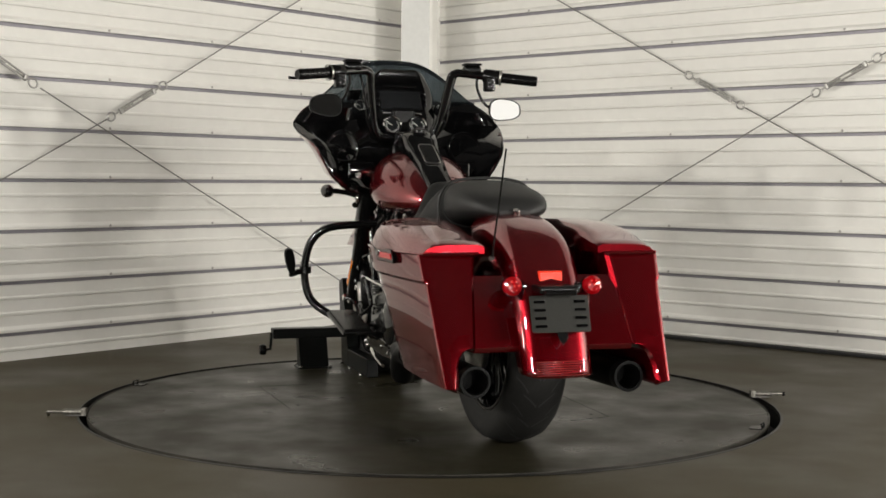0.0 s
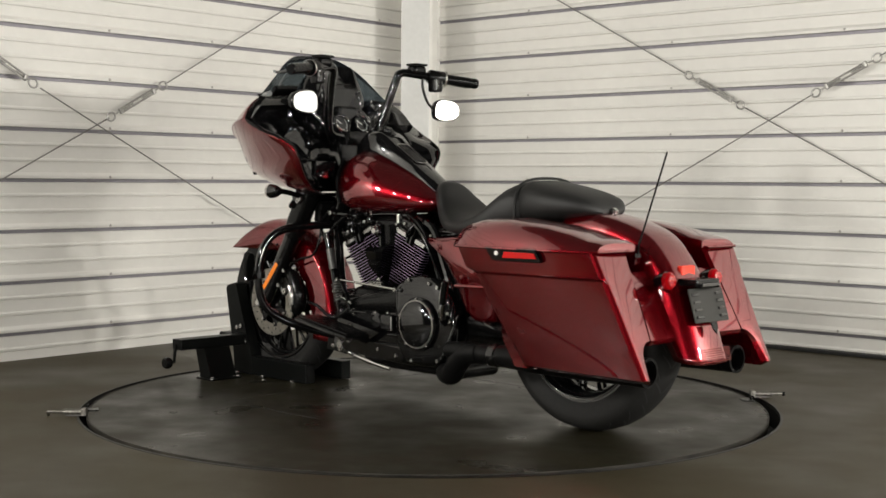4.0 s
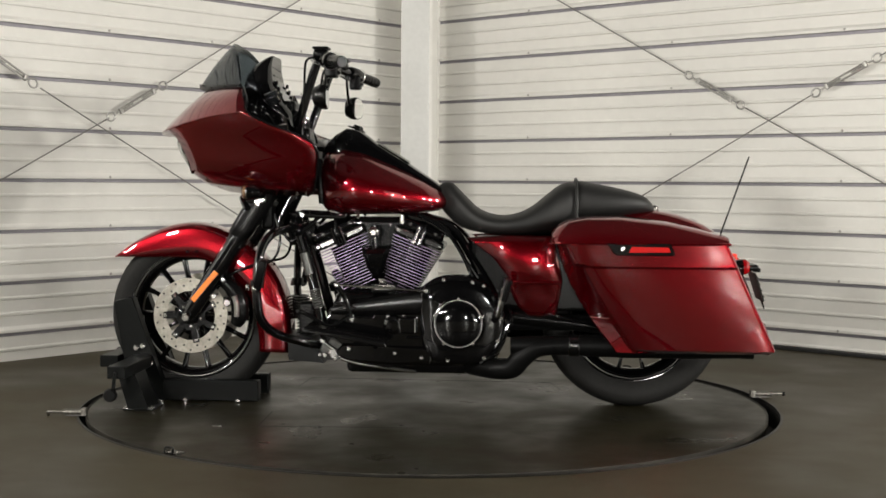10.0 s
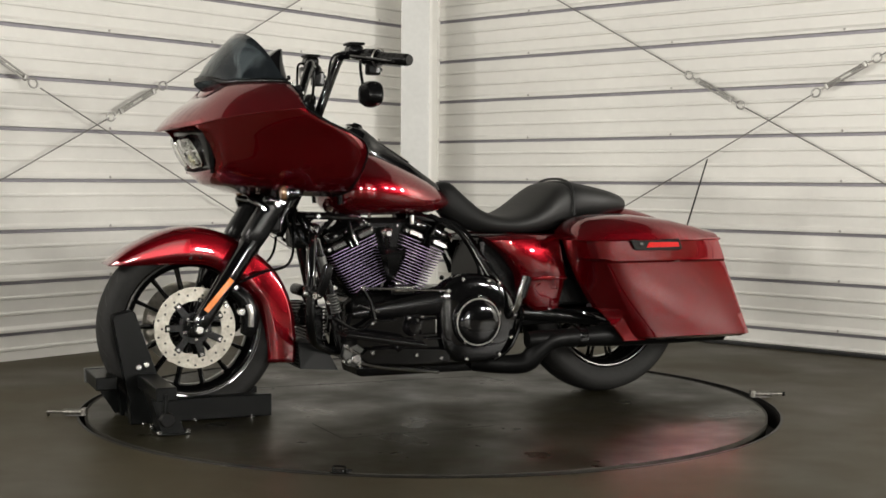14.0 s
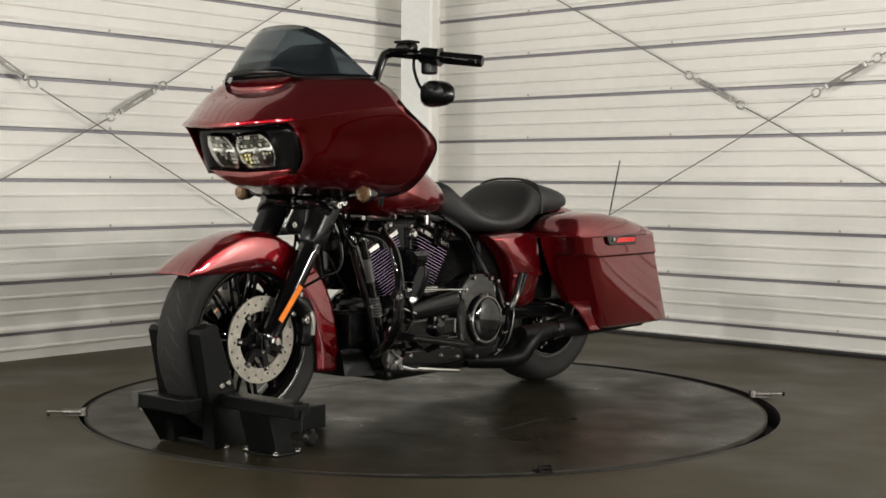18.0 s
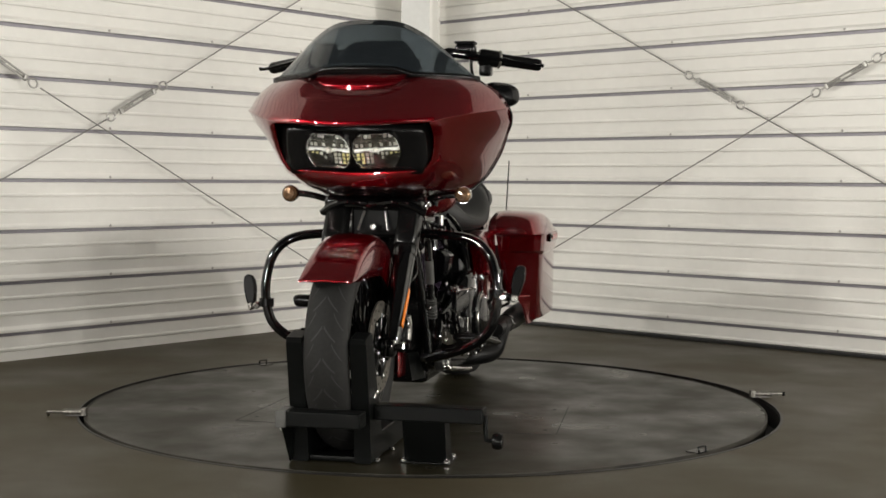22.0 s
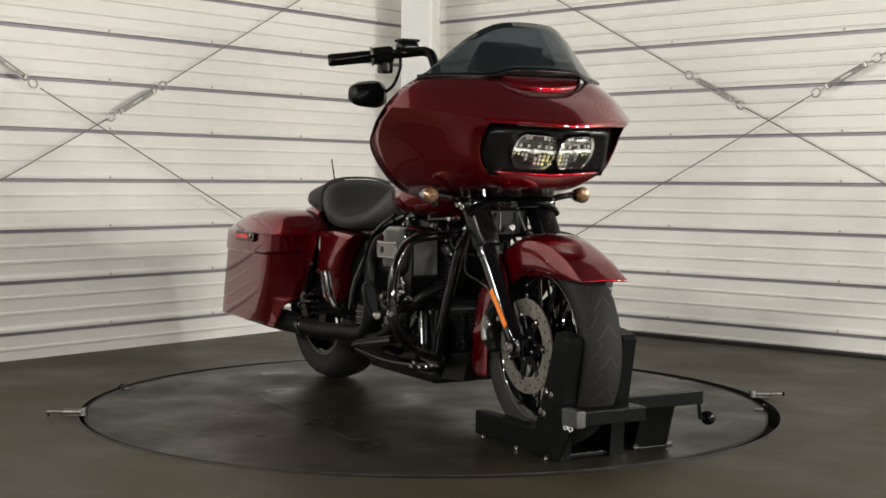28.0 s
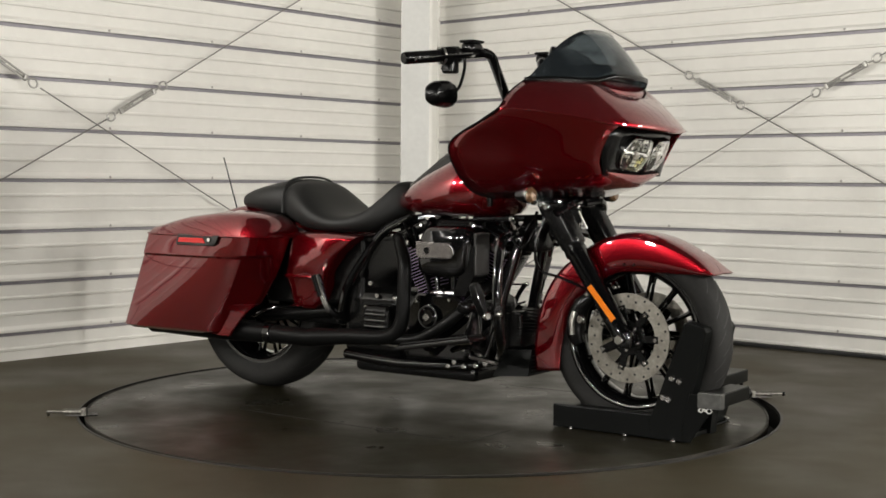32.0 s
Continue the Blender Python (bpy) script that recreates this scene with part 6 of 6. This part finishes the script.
part("strut_bellows", bm, BAREM, bike, "ribbed strut bellows")

# right flank of the engine
cam_cover = part("cam_cover", plate([(0.06, 0.20), (0.30, 0.20), (0.345, 0.27), (0.335, 0.38), (0.26, 0.43), (0.10, 0.43), (0.045, 0.36)], 0.05, Matrix.Translation((0, -0.150, 0)) @ mxz, 0.010), BLACK, bike, "gloss black cam cover")
tm = part("timer_cover", lathe([(0.0, 0.022), (0.026, 0.022), (0.034, 0.016), (0.042, 0.014), (0.044, 0.0)], (0.158, -0.178, 0.348), (0, -1, 0), 28), BLACK, bike, "round black timer cover with a small shield emblem")
part("timer_ring", lathe([(0.036, 0.0155), (0.038, 0.018), (0.0405, 0.0155)], (0.158, -0.178, 0.348), (0, -1, 0), 32, closed=True), BAREM, tm)
part("timer_emblem", plate([(-0.014, 0.004), (0.0, 0.013), (0.014, 0.004), (0.014, -0.004), (0.0, -0.013), (-0.014, -0.004)], 0.003, Matrix.Translation((0.158, -0.2015, 0.348)) @ mxz), BOLTM, tm)
for x, z in ((0.09, 0.24), (0.30, 0.24), (0.315, 0.36), (0.10, 0.40), (0.24, 0.41), (0.06, 0.30)):
    bolt(cam_cover, (x, -0.176, z), (0, -1, 0), 1.0)
tc = part("gearbox_cover", box((-0.125, -0.205, 0.275), (-0.002, -0.13, 0.375), 0.018, 3), CAST, bike, "ribbed black gearbox side cover")
for k in range(3):
    part("cover_rib", box((-0.112, -0.210, 0.292 + 0.022 * k), (-0.014, -0.203, 0.304 + 0.022 * k), 0.003), BLACK, tc)
for x, z in ((-0.10, 0.405), (-0.02, 0.40), (-0.15, 0.36), (-0.13, 0.45)):
    bolt(bike, (x, -0.142, z), (0, -1, 0), 1.3)
for x, z in ((0.33, 0.185), (0.37, 0.195), (0.35, 0.225), (0.28, 0.178), (0.24, 0.190), (0.215, 0.175)):
    bolt(bike, (x, -0.142, z), (0, -1, 0), 1.3)
ac_rings = []
for f, y in ((0.90, -0.10), (1.0, -0.13), (1.0, -0.205), (0.95, -0.228), (0.82, -0.240), (0.4, -0.243)):
    ac_rings.append([(0.238 + x * f + (z + 0.09) * 0.12 * f, y, 0.580 + z * f) for x, z in rounded(0.215, 0.178, 0.050, 6)])
ac = part("air_cleaner", loft(ac_rings), BLACK, bike, "black air cleaner with a bright oval plate", 40)
PLATEM = material("dark_brushed_plate", (0.30, 0.28, 0.27), 0.24, metal=1.0, vary=0.15, scale=200)
part("air_cleaner_plate", plate([(0.082, 0.030), (-0.050, 0.026), (-0.072, 0.012), (-0.074, -0.012), (-0.060, -0.028), (0.070, -0.030), (0.082, -0.018)], 0.006, Matrix.Translation((0.228, -0.2445, 0.586)) @ Matrix(((-1, 0, 0, 0), (0, 0, 1, 0), (0, 1, 0, 0), (0, 0, 0, 1))), 0.002), PLATEM, ac, "brushed metal cover plate")
for z0, z1 in ((0.608, 0.612), (0.558, 0.561)):
    part("plate_trim", loft([[(0.160, -0.2478, z0), (0.160, -0.2498, z0), (0.160, -0.2498, z0 + 0.003), (0.160, -0.2478, z0 + 0.003)], [(0.296, -0.2478, z1), (0.296, -0.2498, z1), (0.296, -0.2498, z1 + 0.003), (0.296, -0.2478, z1 + 0.003)]]), CHROME, ac)
part("plate_badge", lathe([(0.0, 0.003), (0.007, 0.003), (0.010, 0.0)], (0.190, -0.2475, 0.585), (0, -1, 0), 20), SATIN, ac)
part("badge_ring", lathe([(0.010, 0.0), (0.011, 0.0025), (0.0125, 0.0)], (0.190, -0.2475, 0.585), (0, -1, 0), 20, closed=True), CHROME, ac)
FILTERM = material("perforated_grey", (0.055, 0.053, 0.05), 0.5, metal=0.3, vary=0.9, scale=420, bump=0.002)
part("filter_face", box((0.362, -0.215, 0.505), (0.372, -0.125, 0.648), 0.006), FILTERM, ac, "perforated grey filter face")
part("intake_scoop", loft([[(0.30, -0.12, 0.66), (0.36, -0.12, 0.62), (0.37, -0.22, 0.60), (0.31, -0.22, 0.63)], [(0.30, -0.12, 0.50), (0.36, -0.12, 0.50), (0.37, -0.225, 0.50), (0.31, -0.225, 0.50)], [(0.27, -0.13, 0.43), (0.32, -0.13, 0.43), (0.32, -0.20, 0.43), (0.27, -0.20, 0.43)]]), SATIN, ac)
for x0, x1 in ((0.245, 0.305), (0.215, 0.225), (0.130, 0.060), (0.155, 0.135)):
    part("pushrod_tube", rod((x0, -0.118, 0.40), (x1, -0.118, 0.60), 0.011, 12), BLACK, bike, "black pushrod tube")
for x in (0.175, 0.235):
    part("lifter_block", box((x - 0.028, -0.165, 0.405), (x + 0.028, -0.105, 0.440), 0.008), BOLTM, bike, "polished lifter block")
part("pedal_rod", rod((0.09, -0.252, 0.247), (0.325, -0.252, 0.274), 0.008, 10), BLACK, bike)
part("rod_end", rod((0.325, -0.252, 0.274), (0.382, -0.252, 0.281), 0.008, 10), CHROME, bike)
bm = bmesh.new()
for k in range(8):
    lathe([(0.030, 0.0), (0.042, 0.003), (0.042, 0.006), (0.030, 0.009)], (0.495, -0.03, 0.300 + 0.0115 * k), (0, 0, 1), 24, bm, True)
part("ribbed_boot", bm, SATIN, bike, "ribbed black rubber boot")
part("brake_pedal", tube([(0.25, -0.16, 0.235), (0.36, -0.22, 0.270), (0.45, -0.25, 0.330)], 0.008, 8, 4), SATIN, bike)
part("brake_line", tube([(0.42, -0.15, 0.20), (0.20, -0.15, 0.225), (-0.1, -0.16, 0.235), (-0.3, -0.15, 0.25)], 0.006, 8, 4), STEEL, bike)

# front of the frame: oil cooler and scoop
cool = part("oil_cooler", box((0.425, -0.085, 0.250), (0.478, 0.085, 0.375), 0.008), SATIN, bike, "ribbed black oil cooler")
for k in range(10):
    part("cooler_fin", box((0.415, -0.092, 0.256 + 0.0120 * k), (0.486, 0.092, 0.260 + 0.0120 * k), 0.001, 1), SATIN, cool)
scoop = part("lower_scoop", loft([[(0.43, 0.10, 0.245), (0.52, 0.085, 0.250), (0.52, -0.085, 0.250), (0.43, -0.10, 0.245)], [(0.38, 0.115, 0.150), (0.515, 0.10, 0.158), (0.515, -0.10, 0.158), (0.38, -0.115, 0.150)]]), POWDER, bike, "matt black lower air scoop")
for k in range(6):
    part("scoop_slat", box((0.5135, -0.080, 0.168 + 0.0125 * k), (0.523, 0.080, 0.172 + 0.0125 * k), 0.001, 1), SATIN, scoop)
part("neck_cover", box((0.42, -0.055, 0.58), (0.53, 0.055, 0.672), 0.020), SATIN, bike)
for s in (1, -1):
    part("neck_hose", tube([(0.52, s * 0.06, 0.72), (0.54, s * 0.11, 0.66), (0.50, s * 0.125, 0.60), (0.45, s * 0.12, 0.645), (0.40, s * 0.10, 0.69)], 0.0065, 8, 6), SATIN, bike)
    part("neck_bracket", rod((0.50, s * 0.10, 0.70), (0.30, s * 0.115, 0.692), 0.012, 10), BLACK, bike)
    bolt(bike, (0.46, s * 0.125, 0.698), (0, s, 0), 1.3)


# ---------------------------------------------------------------- wheel chock on the deck
chock = thing("wheel_chock", "black steel motorcycle wheel chock holding the front wheel", "wheel chock")
for s in (1, -1):
    part("side_rail", box((0.625, s * 0.095 - 0.024, 0.003), (1.09, s * 0.095 + 0.024, 0.080), 0.004), POWDER, chock)
    ol = [(0.978, 0.002), (1.112, 0.002), (1.114, 0.090), (1.172, 0.358), (1.164, 0.372), (1.108, 0.386), (1.096, 0.380), (0.998, 0.090), (0.978, 0.070)]
    part("upright_plate", plate(ol, 0.050, Matrix.Translation((0, s * 0.095, 0)) @ mxz, 0.004), POWDER, chock)
    if s < 0:
        part("side_gusset", plate([(1.095, 0.003), (1.125, 0.003), (1.160, 0.060), (1.205, 0.125), (1.205, 0.160), (1.120, 0.160), (1.105, 0.10)], 0.006, Matrix.Translation((0, s * 0.121, 0)) @ mxz, 0.002), POWDER, chock)
    for x in (0.70, 0.90, 1.07):
        bolt(chock, (x, s * 0.1165 + s * 0.012, 0.0035), (0, 0, 1), 1.2)
    for x, z in ((1.085, 0.196), (1.060, 0.203), (1.030, 0.140), (1.048, 0.135)):
        bolt(chock, (x, s * 0.1205, z), (0, s, 0), 1.4)
part("cross_bar", box((1.155, -0.128, 0.122), (1.225, 0.118, 0.166), 0.004), POWDER, chock)
# Grey end stands for light reflected off its front face.
part("bar_end", box((1.150, -0.131, 0.119), (1.230, -0.100, 0.169), 0.003), BAREM, chock, "bar end in grey that stands for reflected light")
part("cradle", box((1.02, -0.07, 0.003), (1.10, 0.07, 0.018), 0.003), POWDER, chock)
part("brace_arm", box((1.025, 0.121, 0.128), (1.090, 0.445, 0.172), 0.004), POWDER, chock)
part("brace_leg", loft([[(0.975, 0.207, 0.003), (1.050, 0.207, 0.003), (1.050, 0.333, 0.003), (0.975, 0.333, 0.003)], [(1.025, 0.207, 0.13), (1.088, 0.207, 0.13), (1.088, 0.333, 0.13), (1.025, 0.333, 0.13)]]), POWDER, chock)
part("leg_foot", box((0.960, 0.195, 0.0005), (1.066, 0.345, 0.006), 0.002), POWDER, chock)
for x in (0.966, 1.058):
    for y in (0.205, 0.333):
        bolt(chock, (x, y, 0.006), (0, 0, 1), 1.3)
part("crank_rod", tube([(1.06, 0.425, 0.150), (1.06, 0.448, 0.148), (1.065, 0.450, 0.10), (1.065, 0.452, 0.080), (1.065, 0.475, 0.078)], 0.007, 8, 0), POWDER, chock)
part("crank_knob", lathe([(0.0, -0.014), (0.020, -0.014), (0.024, -0.006), (0.024, 0.006), (0.020, 0.014), (0.0, 0.014)], (1.065, 0.485, 0.078), (0, 1, 0), 12), SATIN, chock)
bm = tube([(1.175 + a, -0.1255, 0.112 + b) for a, b in ((-0.022, 0.0), (-0.012, 0.008), (0.0, -0.002), (0.012, 0.008), (0.024, 0.0), (0.010, -0.007), (-0.002, 0.005), (-0.013, -0.006), (-0.022, 0.0))], 0.0017, 6, 4)
part("maker_mark", bm, WHITEM, chock, "small white looped mark")


def motions():
    rows = []
    for k in range(33):
        a = 0.1194937 * (k - 13) - 0.0138557 * ((k - 13) / 16) ** 2
        rows.append((k, math.degrees(a)))
    walk(turntable, [(t, pose(0, 0, 0, 0, 0, a)) for t, a in rows])
    walk(bike, [(t, pose(0, 0, 0, 0, 0, a + BIKE0) @ pose(0, OFF, 0)) for t, a in rows])
    walk(chock, [(t, pose(0, 0, 0, 0, 0, a + BIKE0) @ pose(0, OFF, 0)) for t, a in rows])


motions()
